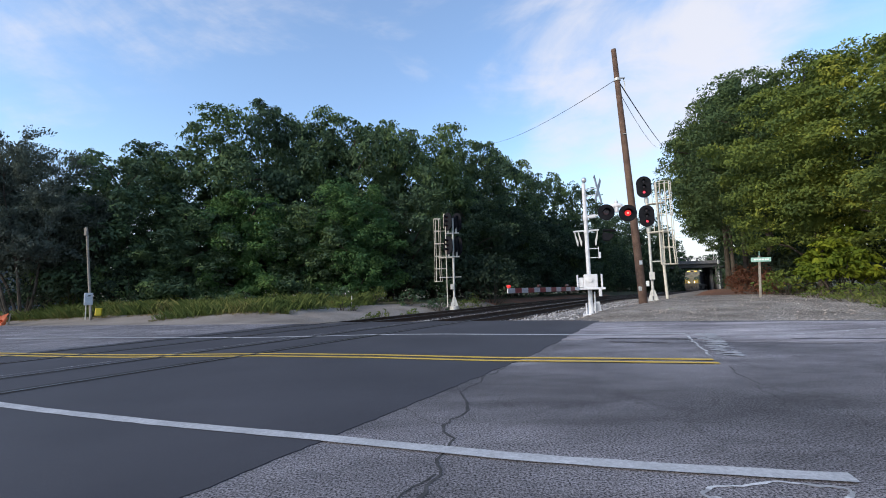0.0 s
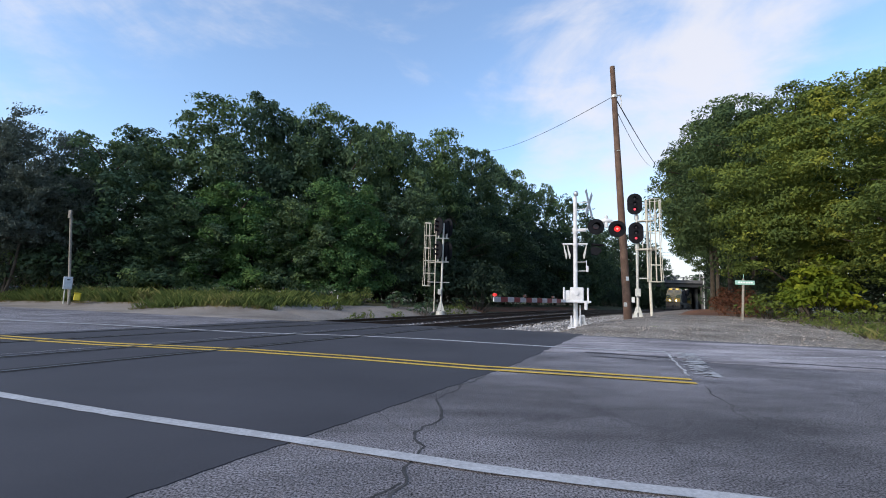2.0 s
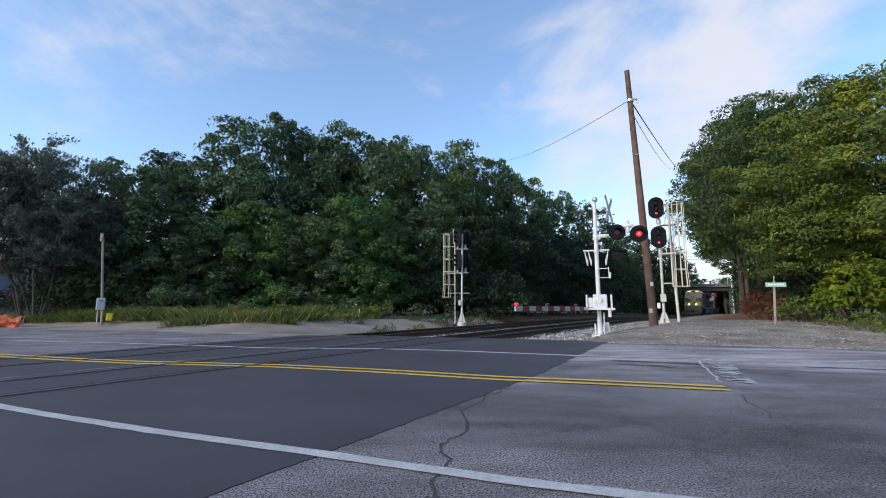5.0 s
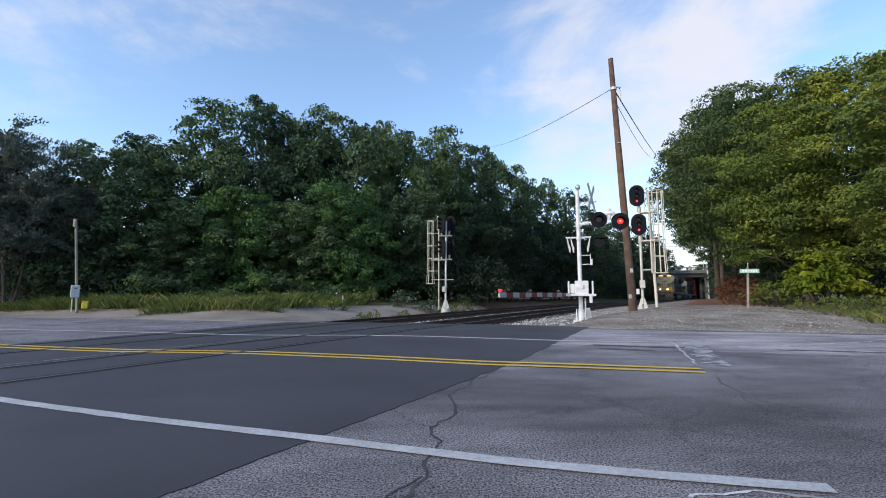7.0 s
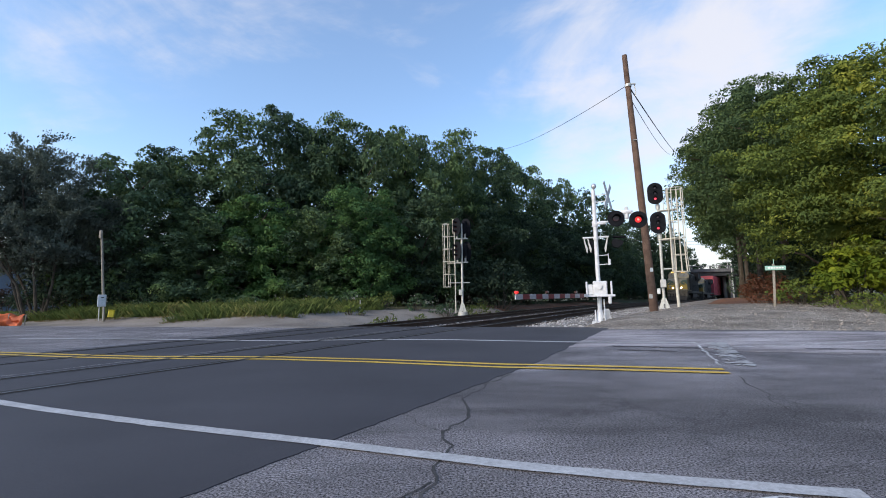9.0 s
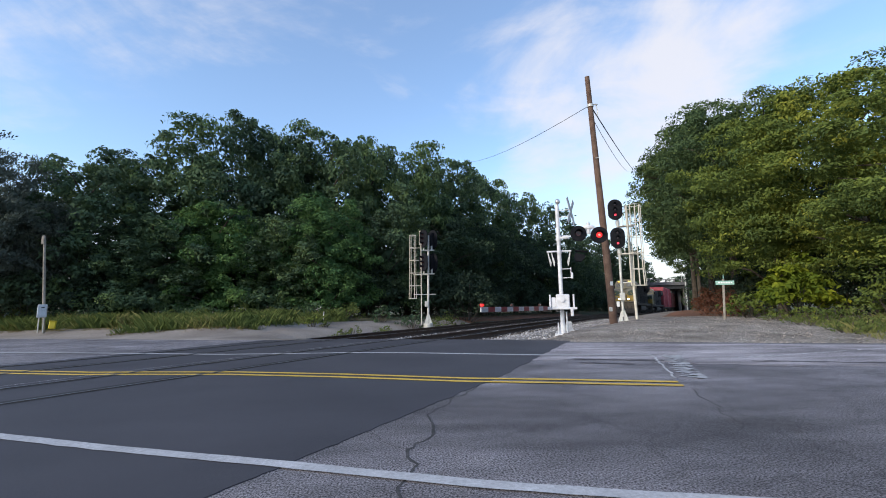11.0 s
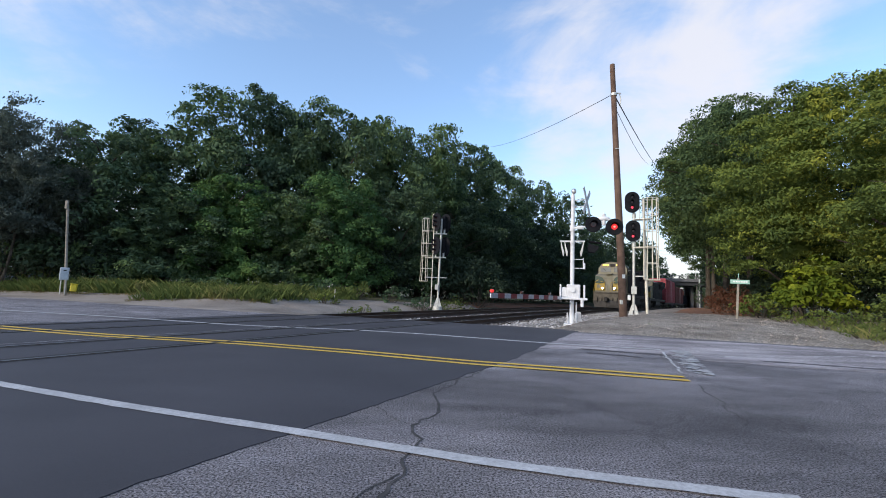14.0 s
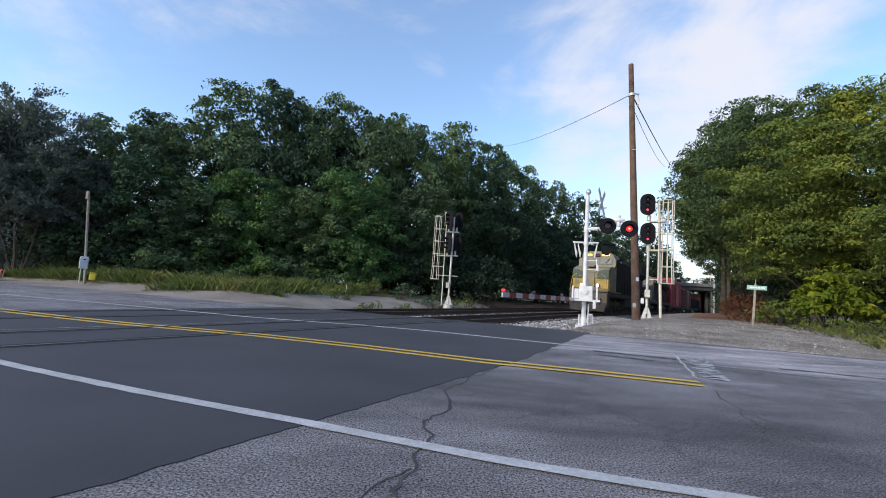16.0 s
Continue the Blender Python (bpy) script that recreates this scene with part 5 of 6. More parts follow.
# ---- railway signals ----
def signal_head(parent, c, w, h, faces, lit):
    """A black oval backing board with three lenses and hoods; faces: the way it looks."""
    f = Vector(faces).normalized()
    side = Vector((0, 0, 1)).cross(f)
    n = 28
    ring = []
    for i in range(n):
        a = 2 * math.pi * i / n
        x, z = math.cos(a), math.sin(a)
        ring.append(side * (w / 2 * x) + Vector((0, 0, (h - w) / 2 * (1 if z > 0 else -1) + w / 2 * z)))
    s = Shape()
    c = Vector(c)
    s.add([c + p + f * 0.02 for p in ring] + [c + p - f * 0.02 for p in ring], [tuple(range(n)), tuple(range(2 * n - 1, n - 1, -1))] + [(i, n + i, n + (i + 1) % n, (i + 1) % n) for i in range(n)])
    head = part("signal_head", s, M_BLACK, parent, "black signal head with red lens lit")
    part("housing", Shape().box(c - f * 0.14, (0.3, 0.22, h * 0.72), Matrix.Rotation(math.atan2(side.y, side.x), 3, "Z"), 0.03), M_BLACK, head)
    for k in (-1, 0, 1):
        p = c + Vector((0, 0, k * h * 0.25))
        on = lit and k == -1
        part("lens", Shape().cyl(p + f * 0.022, p + f * 0.04, 0.066 if on else 0.06, n=16), M_SIGGLOW if on else M_LENS, head)
        sh, vs = Shape(), []
        for i in range(11):
            a = radians(-10 + 200 * i / 10)
            q = p + side * math.cos(a) * 0.1 + Vector((0, 0, math.sin(a) * 0.1))
            vs += [q + f * 0.02, q + f * (0.12 + 0.16 * max(0, math.sin(a)))]
        sh.add(vs, [(2 * i, 2 * i + 2, 2 * i + 3, 2 * i + 1) for i in range(10)])
        part("hood", sh, M_BLACK, head)
    return head


def ladder_cage(parent, x, y, z0, z1, cage0, sx, ang, r=0.42):
    """A ladder with a safety cage of hoops and straps on one side (sx) of it."""
    lad = part("ladder", Shape().cyl((x, y - 0.2, z0), (x, y - 0.2, z1), 0.028, n=8).cyl((x, y + 0.2, z0), (x, y + 0.2, z1), 0.028, n=8), M_CREAM, parent, "cream painted ladder")
    for i in range(int((z1 - z0) / 0.3)):
        part("rung", Shape().cyl((x, y - 0.2, z0 + 0.3 * (i + 0.5)), (x, y + 0.2, z0 + 0.3 * (i + 0.5)), 0.013, n=6), M_CREAM, lad)
    cage = part("cage", Shape().ring((x + sx * r, y, z1), (0, 0, 1), r, 0.018, 20), M_CREAM, parent, "cream safety cage round the ladder")
    k = 5
    for i in range(k):
        z = cage0 + (z1 - cage0) * i / k
        rr = r * (1.12 if i == 0 else 1.0)
        part("hoop", Shape().ring((x + sx * rr, y, z), (0, 0, 1), rr, 0.02, 20), M_CREAM, cage)
    for i in range(7):
        a = radians(-120 + 40 * i) if sx > 0 else radians(60 + 40 * i)
        px, py = x + sx * r + r * math.cos(a), y + r * math.sin(a)
        part("strap", Shape().cyl((px + (px - x - sx * r) * 0.12, py, cage0), (px, py, cage0 + 0.9), 0.019, n=5).cyl((px, py, cage0 + 0.9), (px, py, z1), 0.019, n=5), M_CREAM, cage)
    return lad


def right_signal():
    g = thing("railway_signal", "two-headed railway signal with caged ladder, both heads showing red", "railway signal", pose(11.1, 23.25, 0.15, 0, 0, -25.5))
    part("mast", Shape().cyl((0, 0, 0.3), (0.03, 0, 6.4), 0.075, 0.07, 14), M_GALV, g)
    base = part("base", Shape().cyl((0, 0, -0.2), (0, 0, 0.05), 0.32, n=14).box((0, 0, 0.06), (0.55, 0.5, 0.04), b=0.01), M_GALV, g)
    for sx in (-1, 1):
        part("fin", Shape().prism([(sx * 0.04, 0.05), (sx * 0.27, 0.05), (sx * 0.25, 0.12), (sx * 0.10, 0.62), (sx * 0.04, 0.62)], -0.05, 0.05), M_GALV, base)
    part("case", Shape().box((0.02, -0.14, 1.38), (0.28, 0.2, 0.42), b=0.02), M_GALV, g, "grey junction case on the mast")
    part("case", Shape().box((-0.22, -0.02, 0.98), (0.16, 0.14, 0.3), b=0.02), M_SIGNWHITE, g)
    for z, c in ((6.22, (-0.06, -0.2)), (4.62, (-0.02, -0.2))):
        signal_head(g, (c[0], c[1], z), 0.76, 1.18, (0.05, -1, 0), True)
        part("collar", Shape().cyl((0.02, 0, z - 0.85), (0.02, 0, z - 0.6), 0.11, n=12), M_GALV, g)
    part("platform", Shape().box((0.42, 0.15, 3.72), (1.0, 0.5, 0.05), b=0.008).cyl((0, 0, 3.75), (0.75, 0, 3.75), 0.03, n=8), M_CREAM, g, "small steel platform")
    part("platform", Shape().box((0.42, 0.15, 5.3), (0.9, 0.45, 0.05), b=0.008), M_CREAM, g)
    part("railing", Shape().tube([(0.3, -0.1, 3.75), (0.3, -0.1, 4.7), (0.75, -0.1, 4.7)], 0.02, 6), M_CREAM, g)
    part("railing", Shape().tube([(0.3, -0.1, 5.3), (0.3, -0.1, 6.2), (0.75, -0.1, 6.2)], 0.02, 6), M_CREAM, g)
    part("crossbar", Shape().box((0.36, 0, 2.15), (0.72, 0.06, 0.07), b=0.01), M_GALV, g)
    part("ladder_post", Shape().cyl((0.68, 0.1, -0.1), (0.50, 0.1, 6.45), 0.075, 0.07, 12), M_CREAM, g)
    ladder_cage(g, 0.52, 0.12, 2.0, 6.45, 1.98, 1, 0, 0.36)


def left_signal():
    g = thing("railway_signal", "two-headed railway signal seen from the side, with caged ladder", "railway signal", pose(0.55, 27.25, 0.06, 0, 0, -1))
    part("mast", Shape().cyl((0, 0, 0.1), (0.05, 0, 5.6), 0.07, 0.065, 14), M_GALV, g)
    base = part("base", Shape().cyl((0, 0, -0.2), (0, 0, 0.06), 0.3, n=14), M_GALV, g)
    for sx in (-1, 1):
        part("fin", Shape().prism([(sx * 0.04, 0.05), (sx * 0.24, 0.05), (sx * 0.08, 0.6), (sx * 0.04, 0.6)], -0.05, 0.05), M_GALV, base)
    part("case", Shape().box((-0.1, -0.12, 1.25), (0.22, 0.18, 0.34), b=0.02), M_GALV, g)
    for z in (5.35, 3.85):
        signal_head(g, (0.32, 0.3, z), 0.85, 1.25, (0.72, 0.7, 0), False)
        signal_head(g, (-0.28, -0.25, z), 0.85, 1.15, (-0.55, -0.45, 0), False)
        part("bracket", Shape().box((0.0, 0, z - 0.72), (0.85, 0.2, 0.07), b=0.01).cyl((-0.25, -0.1, z - 0.7), (-0.25, -0.1, z - 0.4), 0.05, n=8).cyl((0.25, 0.1, z - 0.7), (0.25, 0.1, z - 0.35), 0.06, n=8), M_GALV, g, "steel bracket under the heads")
    part("crossbar", Shape().box((-0.2, 0, 1.85), (1.4, 0.07, 0.05), b=0.01), M_GALV, g)
    part("platform", Shape().box((-0.45, 0.1, 3.1), (0.95, 0.4, 0.05), b=0.008), M_CREAM, g)
    ladder_cage(g, -0.42, 0.05, 0.0, 5.2, 5.0, -1, 0, 0.05)
    cage = part("cage", Shape().ring((-0.95, 0.05, 5.6), (0, 0, 1), 0.2, 0.022, 16), M_CREAM, g, "cream safety cage")
    part("hoop", Shape().ring((-0.95, 0.05, 1.6), (0, 0, 1), 0.24, 0.022, 16), M_CREAM, cage)
    for i in range(4):
        part("hoop", Shape().ring((-0.95, 0.05, 2.4 + 0.8 * i), (0, 0, 1), 0.2, 0.022, 16).cyl((-0.75, 0.05, 2.4 + 0.8 * i), (-0.4, 0.05, 2.4 + 0.8 * i), 0.018, n=6), M_CREAM, cage)
    for i in range(6):
        a = radians(60 * i)
        part("strap", Shape().cyl((-0.95 + 0.24 * math.cos(a), 0.05 + 0.24 * math.sin(a), 1.6), (-0.95 + 0.2 * math.cos(a), 0.05 + 0.2 * math.sin(a), 2.4), 0.016, n=5).cyl((-0.95 + 0.2 * math.cos(a), 0.05 + 0.2 * math.sin(a), 2.4), (-0.95 + 0.2 * math.cos(a), 0.05 + 0.2 * math.sin(a), 5.6), 0.016, n=5), M_CREAM, cage)


right_signal()
left_signal()


# ---- small roadside things ----
def street_sign():
    g = thing("street_sign", "pale green street name sign on a grey wooden post", "street sign", pose(14.60, 20.2, 0.22, 0, 3, -36))
    part("post", Shape().box((0.0, 0, 0.95), (0.1, 0.1, 2.2), b=0.012), M_GREYWOOD, g)
    blade = part("blade", Shape().box((0.06, -0.07, 1.86), (0.76, 0.02, 0.2), Matrix.Rotation(radians(-1.5), 3, "Y"), 0.01), M_SIGNGREEN, g)
    for i, (x, w) in enumerate(((-0.20, 0.08), (-0.10, 0.08), (0.0, 0.07), (0.10, 0.09), (0.21, 0.08), (0.3, 0.06))):
        part("letter_bar", Shape().box((x + 0.03, -0.084, 1.865 + x * 0.02), (w, 0.006, 0.07)), M_SIGNWHITE, blade)
    part("upper_blade", Shape().box((0, 0.0, 2.14), (0.03, 0.6, 0.2), b=0.006), M_SIGNGREEN, g, "crossing sign blade seen edge-on")


def meter_pole():
    g = thing("meter_pole", "slim grey wooden pole with a small device on top", "pole", pose(-18.15, 22.3, 0.36))
    part("pole", Shape().cyl((0, 0, -0.3), (-0.26, -0.2, 4.3), 0.062, 0.052, 12), M_GREYWOOD, g)
    part("device", Shape().box((-0.26, -0.26, 4.28), (0.15, 0.1, 0.42), b=0.02), M_GREYWOOD, g)
    c = thing("cabinet", "grey-blue metal equipment cabinet on two legs", "cabinet", pose(-18.12, 22.05, 0.36, 0, 0, 38))
    part("body", Shape().box((0, 0, 0.82), (0.36, 0.24, 0.62), b=0.02), M_CABINET, c)
    part("door", Shape().box((0, -0.128, 0.82), (0.31, 0.016, 0.56), b=0.006), M_CABINET, c)
    part("handle", Shape().box((0.02, -0.145, 0.98), (0.12, 0.02, 0.05), b=0.006), M_BLACK, c)
    for x in (-0.09, 0.09):
        part("leg", Shape().cyl((x, 0, -0.2), (x, 0, 0.52), 0.025, n=8), M_GALV, c)
    y = thing("marker_box", "bright yellow plastic box in the grass", "box", pose(-17.72, 22.2, 0.34, 0, 4, 30))
    part("body", Shape().box((0, 0, 0.16), (0.26, 0.2, 0.36), b=0.03), M_YELLOWBOX, y)
    part("lid", Shape().box((0, 0, 0.35), (0.29, 0.23, 0.04), b=0.012), M_YELLOWBOX, y)


def orange_barrier():
    g = thing("barrier_fence", "orange plastic safety netting hung between stakes", "fence", pose(-24.15, 21.5, ground_height(-23.5, 21.5)))
    d = Vector((2.3, 0.25, 0))
    for k in range(4):
        part("stake", Shape().cyl(d * (k / 3) + Vector((0, 0, -0.2)), d * (k / 3) + Vector((0.04 * k, 0, 0.92 - 0.07 * k)), 0.025, n=6), M_GREYWOOD, g)
    s, vs, n = Shape(), [], 24
    for i in range(n + 1):
        for j in range(7):
            p = d * (i / n)
            u = i / n
            z = 0.02 + (0.86 - 0.30 * max(0.0, u - 0.35) ** 1.2 - 0.10 * math.sin(math.pi * 3 * u) ** 2 + 0.10 * noise.noise(Vector((i * 0.45, 3, 1)))) * j / 6
            vs.append((p.x + 0.05 * noise.noise(Vector((i * 0.4, j * 0.5, 8))), p.y + 0.30 * noise.noise(Vector((i * 0.42, j * 0.55, 0))) - 0.12 * (6 - j) / 6, z))
    s.add(vs, [(i * 7 + j, i * 7 + j + 1, (i + 1) * 7 + j + 1, (i + 1) * 7 + j) for i in range(n) for j in range(6)])
    net = part("netting", s, M_ORANGENET, g)
    md = net.modifiers.new("mesh", "SOLIDIFY")
    md.thickness = 0.01


def lamp_pole():
    g = thing("street_lamp", "tall dark wooden pole with a white flood lamp", "street lamp", pose(-33.7, 25.0, 0.0))
    part("pole", Shape().cyl((0, 0, -0.3), (0.72, -0.6, 9.45), 0.15, 0.10, 12), M_POLE, g)
    part("arm", Shape().tube([(0.66, -0.6, 8.75), (1.0, -0.7, 8.7), (1.35, -0.8, 8.8), (1.45, -0.82, 9.0)], 0.03, 6), M_GALV, g)
    lamp = part("lamp", Shape().box((1.35, -0.82, 9.18), (0.78, 0.4, 0.26), Matrix.Rotation(radians(-14), 3, "Y"), 0.05), M_WHITEMETAL, g, "white flood lamp head")
    part("visor", Shape().box((1.66, -0.82, 9.28), (0.3, 0.42, 0.03), Matrix.Rotation(radians(-30), 3, "Y"), 0.008), M_WHITEMETAL, lamp)
    for z in (7.6, 7.1):
        part("crossarm", Shape().cyl((0.1, -0.5, z), (0.95, -0.5, z), 0.015, n=6), M_GALV, g)
    for dz in (0, 1.7, 3.2):
        cable("thin overhead wire at the far verge", (-33.2, 24.5, 7.2 - dz), (-80.0, 30.0, 7.0 - dz), 0.5, 0.008)


street_sign()
meter_pole()
orange_barrier()
lamp_pole()
for i, (x, y, h) in enumerate(((-11.6, 25.2, 0.9), (-8.6, 25.6, 0.7), (-5.5, 25.4, 0.8))):
    solid("marker_stake", Shape().cyl((x, y, 0.1), (x + 0.03, y, 0.3 + h * 0.8), 0.026, 0.022, 8), M_GALV, "short weathered pale marker stake in the weeds", "stake", "marker stakes in the weeds")


# ---- buildings at the far left ----
def shed(name, label, x, y, rz, w, d, h, wall, doors):
    g = thing(name, label, "building", pose(x, y, 0.0, 0, 0, rz))
    part("wall", Shape().box((0, d / 2, h / 2), (w, d, h)), wall, g, smooth=False)
    part("roof", Shape().prism([(-w / 2 - 0.3, h), (w / 2 + 0.3, h), (w / 2 + 0.3, h + 0.2), (0, h + 0.7), (-w / 2 - 0.3, h + 0.2)], -0.3, d + 0.3), M_ROOF, g, smooth=False)
    for i in range(int(w / 0.9)):
        part("rib", Shape().box((-w / 2 + 0.45 + i * 0.9, -0.03, h / 2), (0.09, 0.06, h - 0.1)), wall, g)
    for k, (dx, dw, dh, z) in enumerate(doors):
        win = part("window" if z > 0.5 else "door", Shape().box((dx, -0.08, z + dh / 2), (dw, 0.1, dh), b=0.02), M_GLASS if z > 0.5 else M_ROOF, g)
        part("frame", Shape().box((dx, -0.10, z + dh + 0.06), (dw + 0.2, 0.14, 0.1), b=0.01), M_SIGNWHITE, win)


shed("warehouse", "blue-grey metal-clad warehouse behind the trees", -52.3, 52.5, 47, 14, 18, 5.7, M_BLUEWALL, ((-6.2, 2.2, 2.6, 0.0), (-2.6, 2.4, 1.0, 0.9), (2.5, 2.0, 1.0, 0.9)))
shed("low_building", "cream low building beyond the far verge", -85.0, 66.0, 52, 6, 8, 5.3, M_CREAMWALL, ((-1.5, 1.4, 1.2, 2.0), (1.2, 1.4, 1.2, 2.0)))


# ---- overpass ----
def overpass():
    c, d = track_at(110.0)
    g = thing("overpass", "dark steel and concrete road overpass over the tracks", "overpass", pose(c.x, c.y, -1.2, 0, 0, -8), kind="")
    part("deck", Shape().box((2, 4.0, 7.45), (64, 8.5, 0.5), b=0.05), M_CONCRETE, g, "concrete deck with shade put into its dark grey")
    for y in (0.4, 2.8, 5.2, 7.6):
        part("girder", Shape().box((2, y, 6.75), (64, 0.28, 0.95)).box((2, y, 6.3), (64, 0.5, 0.06)), M_GIRDER, g, smooth=False)
    par = part("parapet", Shape().box((2, -0.1, 7.85), (64, 0.25, 0.35), b=0.03), M_CONCRETE, g)
    part("rail_bar", Shape().box((2, -0.1, 8.75), (64, 0.16, 0.14), b=0.03), M_CONCRETE, par)
    for i in range(30):
        part("post", Shape().box((-29 + i * 2.1, -0.1, 8.35), (0.3, 0.2, 0.75), b=0.02), M_CONCRETE, par)
    for x in (-14.0, 5.2):
        cap = part("pier_cap", Shape().box((x, 4, 6.15), (1.0, 8.2, 0.5), b=0.05), M_CONCRETE, g)
        for y in (0.5, 4.0, 7.5):
            part("column", Shape().box((x, y, 2.9), (0.7, 0.7, 6.2), b=0.08), M_CONCRETE, cap)
    part("pier_wall", Shape().box((6.6, 5.5, 3.1), (1.6, 5.0, 6.2), b=0.05), M_GIRDER, g)
    part("abutment", Shape().box((13.4, 4, 3.4), (3.4, 9, 7.2), b=0.05), M_CONCRETE, g)
    part("abutment", Shape().box((-27, 4, 3.4), (8, 9, 7.2), b=0.05), M_CONCRETE, g)
    lamp = thing("street_lamp", "street lamp standing on the overpass", "street lamp", pose(c.x + 4.6, c.y - 0.3, 6.4))
    part("pole", Shape().cyl((0, 0, 0), (0, 0, 3.0), 0.09, 0.06, 8), M_GALV, lamp)
    part("lamp", Shape().ball((0, 0, 3.15), (0.22, 0.22, 0.26), 10, 6), M_SIGNWHITE, lamp)
    pole = thing("utility_pole", "grey pole beside the overpass column", "utility pole", pose(c.x + 4.2, c.y - 2.4, -0.8))
    part("pole", Shape().cyl((0, 0, -0.2), (0, 0, 8.6), 0.16, 0.13, 10), M_GALV, pole)


overpass()


# ---- train ----
def wheelset(parent, y, r=0.52):
    for x in (-0.72, 0.72):
        w = part("wheel", Shape().cyl((x - 0.06, y, r), (x + 0.06, y, r), r, n=20), M_UNDER, parent)
        part("hub", Shape().cyl((x * 1.09 - 0.02, y, r), (x * 1.09 + 0.02, y, r), 0.16, n=10), M_UNDER, w)


def bogie(parent, y, axles, r, half):
    b = part("truck", Shape().box((-0.95, y, 0.72), (0.16, half * 2, 0.34), b=0.05).box((0.95, y, 0.72), (0.16, half * 2, 0.34), b=0.05).box((0, y, 0.8), (1.8, 0.5, 0.3), b=0.03), M_UNDER, parent, "dark sprung truck frame")
    for a in axles:
        wheelset(b, y + a, r)
        for x in (-1.0, 1.0):
            part("axle_box", Shape().box((x, y + a, 0.52), (0.18, 0.34, 0.36), b=0.04), M_UNDER, b)


def locomotive(lit=True):
    g = thing("locomotive", "diesel freight locomotive with yellow nose, khaki cab and lit lamps" if lit else "second dark diesel locomotive coupled behind, lamps unlit", "locomotive")
    # underframe and running gear
    part("frame", Shape().box((0, -11.2, 1.36), (2.9, 20.6, 0.32), b=0.03).box((0, -11.4, 1.1), (1.2, 19.0, 0.4)), M_UNDER, g)
    part("fuel_tank", Shape().prism([(-1.35, 1.15), (-1.35, 0.55), (-1.0, 0.28), (1.0, 0.28), (1.35, 0.55), (1.35, 1.15)], -14.2, -8.4), M_UNDER, g, "dark fuel tank")
    bogie(g, -5.0, (-1.9, 0, 1.9), 0.53, 2.6)
    bogie(g, -17.6, (-1.9, 0, 1.9), 0.53, 2.6)
    # front platform, pilot and plough
    pilot = part("pilot", Shape().box((0, -0.62, 0.98), (2.95, 0.24, 0.95), b=0.04).prism([(-1.5, 1.5), (1.5, 1.5), (1.5, 1.62), (-1.5, 1.62)], -1.2, -0.5), M_SILL, g, "grimy khaki front sill")
    part("plough", Shape().add([(-1.45, -0.5, 0.75), (0, -0.08, 0.75), (1.45, -0.5, 0.75), (1.3, -0.34, 0.14), (0, 0.16, 0.14), (-1.3, -0.34, 0.14), (-1.45, -0.7, 0.75), (1.45, -0.7, 0.75), (1.3, -0.7, 0.14), (-1.3, -0.7, 0.14)],
         [(0, 5, 4, 1), (1, 4, 3, 2), (2, 3, 8, 7), (0, 6, 9, 5), (6, 7, 8, 9), (0, 1, 2, 7, 6), (5, 9, 8, 3, 4)]), M_UNDER, pilot, "grey snow plough", smooth=False)
    part("coupler", Shape().box((0, -0.15, 0.9), (0.3, 0.7, 0.3), b=0.05).box((0.05, 0.2, 0.9), (0.36, 0.22, 0.42), b=0.06), M_UNDER, pilot)
    for x in (-1.0, -0.55, 0.55, 1.0):
        part("air_hose", Shape().tube([(x, -0.48, 1.05), (x, -0.34, 0.9), (x + 0.03, -0.3, 0.6)], 0.03, 6), M_BLACK, pilot)
    for sx in (-1, 1):
        st = part("steps", Shape().box((sx * 1.36, -0.95, 0.9), (0.25, 0.5, 0.95), b=0.02), M_SILL, g, "grimy step well")
        for k in range(3):
            part("tread", Shape().box((sx * 1.44, -0.95, 0.55 + 0.33 * k), (0.16, 0.52, 0.04)), M_UNDER, st)
        part("handrail", Shape().tube([(sx * 1.42, -0.62, 0.6), (sx * 1.46, -0.6, 1.6), (sx * 1.3, -0.58, 2.55), (sx * 0.95, -0.58, 2.75)], 0.028, 6).tube([(sx * 1.45, -1.25, 1.5), (sx * 1.45, -1.3, 2.55), (sx * 1.45, -2.9, 2.6)], 0.025, 6), M_NOSE, g, "yellow handrail")
        part("handrail", Shape().tube([(sx * 0.3, -0.6, 1.55), (sx * 0.32, -0.6, 2.5), (sx * 0.75, -0.6, 2.6)], 0.025, 6), M_NOSE, g)
    # nose
    nose = part("nose", Shape().prism([(-1.15, 1.55), (-3.12, 1.55), (-3.12, 3.42), (-2.1, 3.38), (-1.32, 3.2), (-1.15, 3.0)], -1.42, 1.42, "x"), M_CAB, g, "broad khaki nose", smooth=False)
    part("nose_door", Shape().box((0.0, -1.13, 2.3), (0.66, 0.05, 1.45), b=0.02).box((0.0, -1.11, 2.95), (0.9, 0.05, 0.16), b=0.02), M_CAB, nose)
    part("nose_top_step", Shape().box((0.0, -1.5, 3.36), (0.6, 0.7, 0.16), b=0.03), M_CAB, nose)
    for sx in (-1, 1):
        part("upper_panel", Shape().prism([(sx * 0.52, 2.44), (sx * 1.42, 2.44), (sx * 1.42, 3.12), (sx * 0.98, 3.10), (sx * 0.66, 2.98), (sx * 0.50, 2.74)], -1.06, -1.36), M_DARKGREEN, nose, "dark green panel on the nose", smooth=False)
        part("lower_panel", Shape().box((sx * 0.92, -1.12, 2.08), (1.0, 0.08, 0.70), b=0.02), M_NOSE, nose, "yellow panel on the nose")
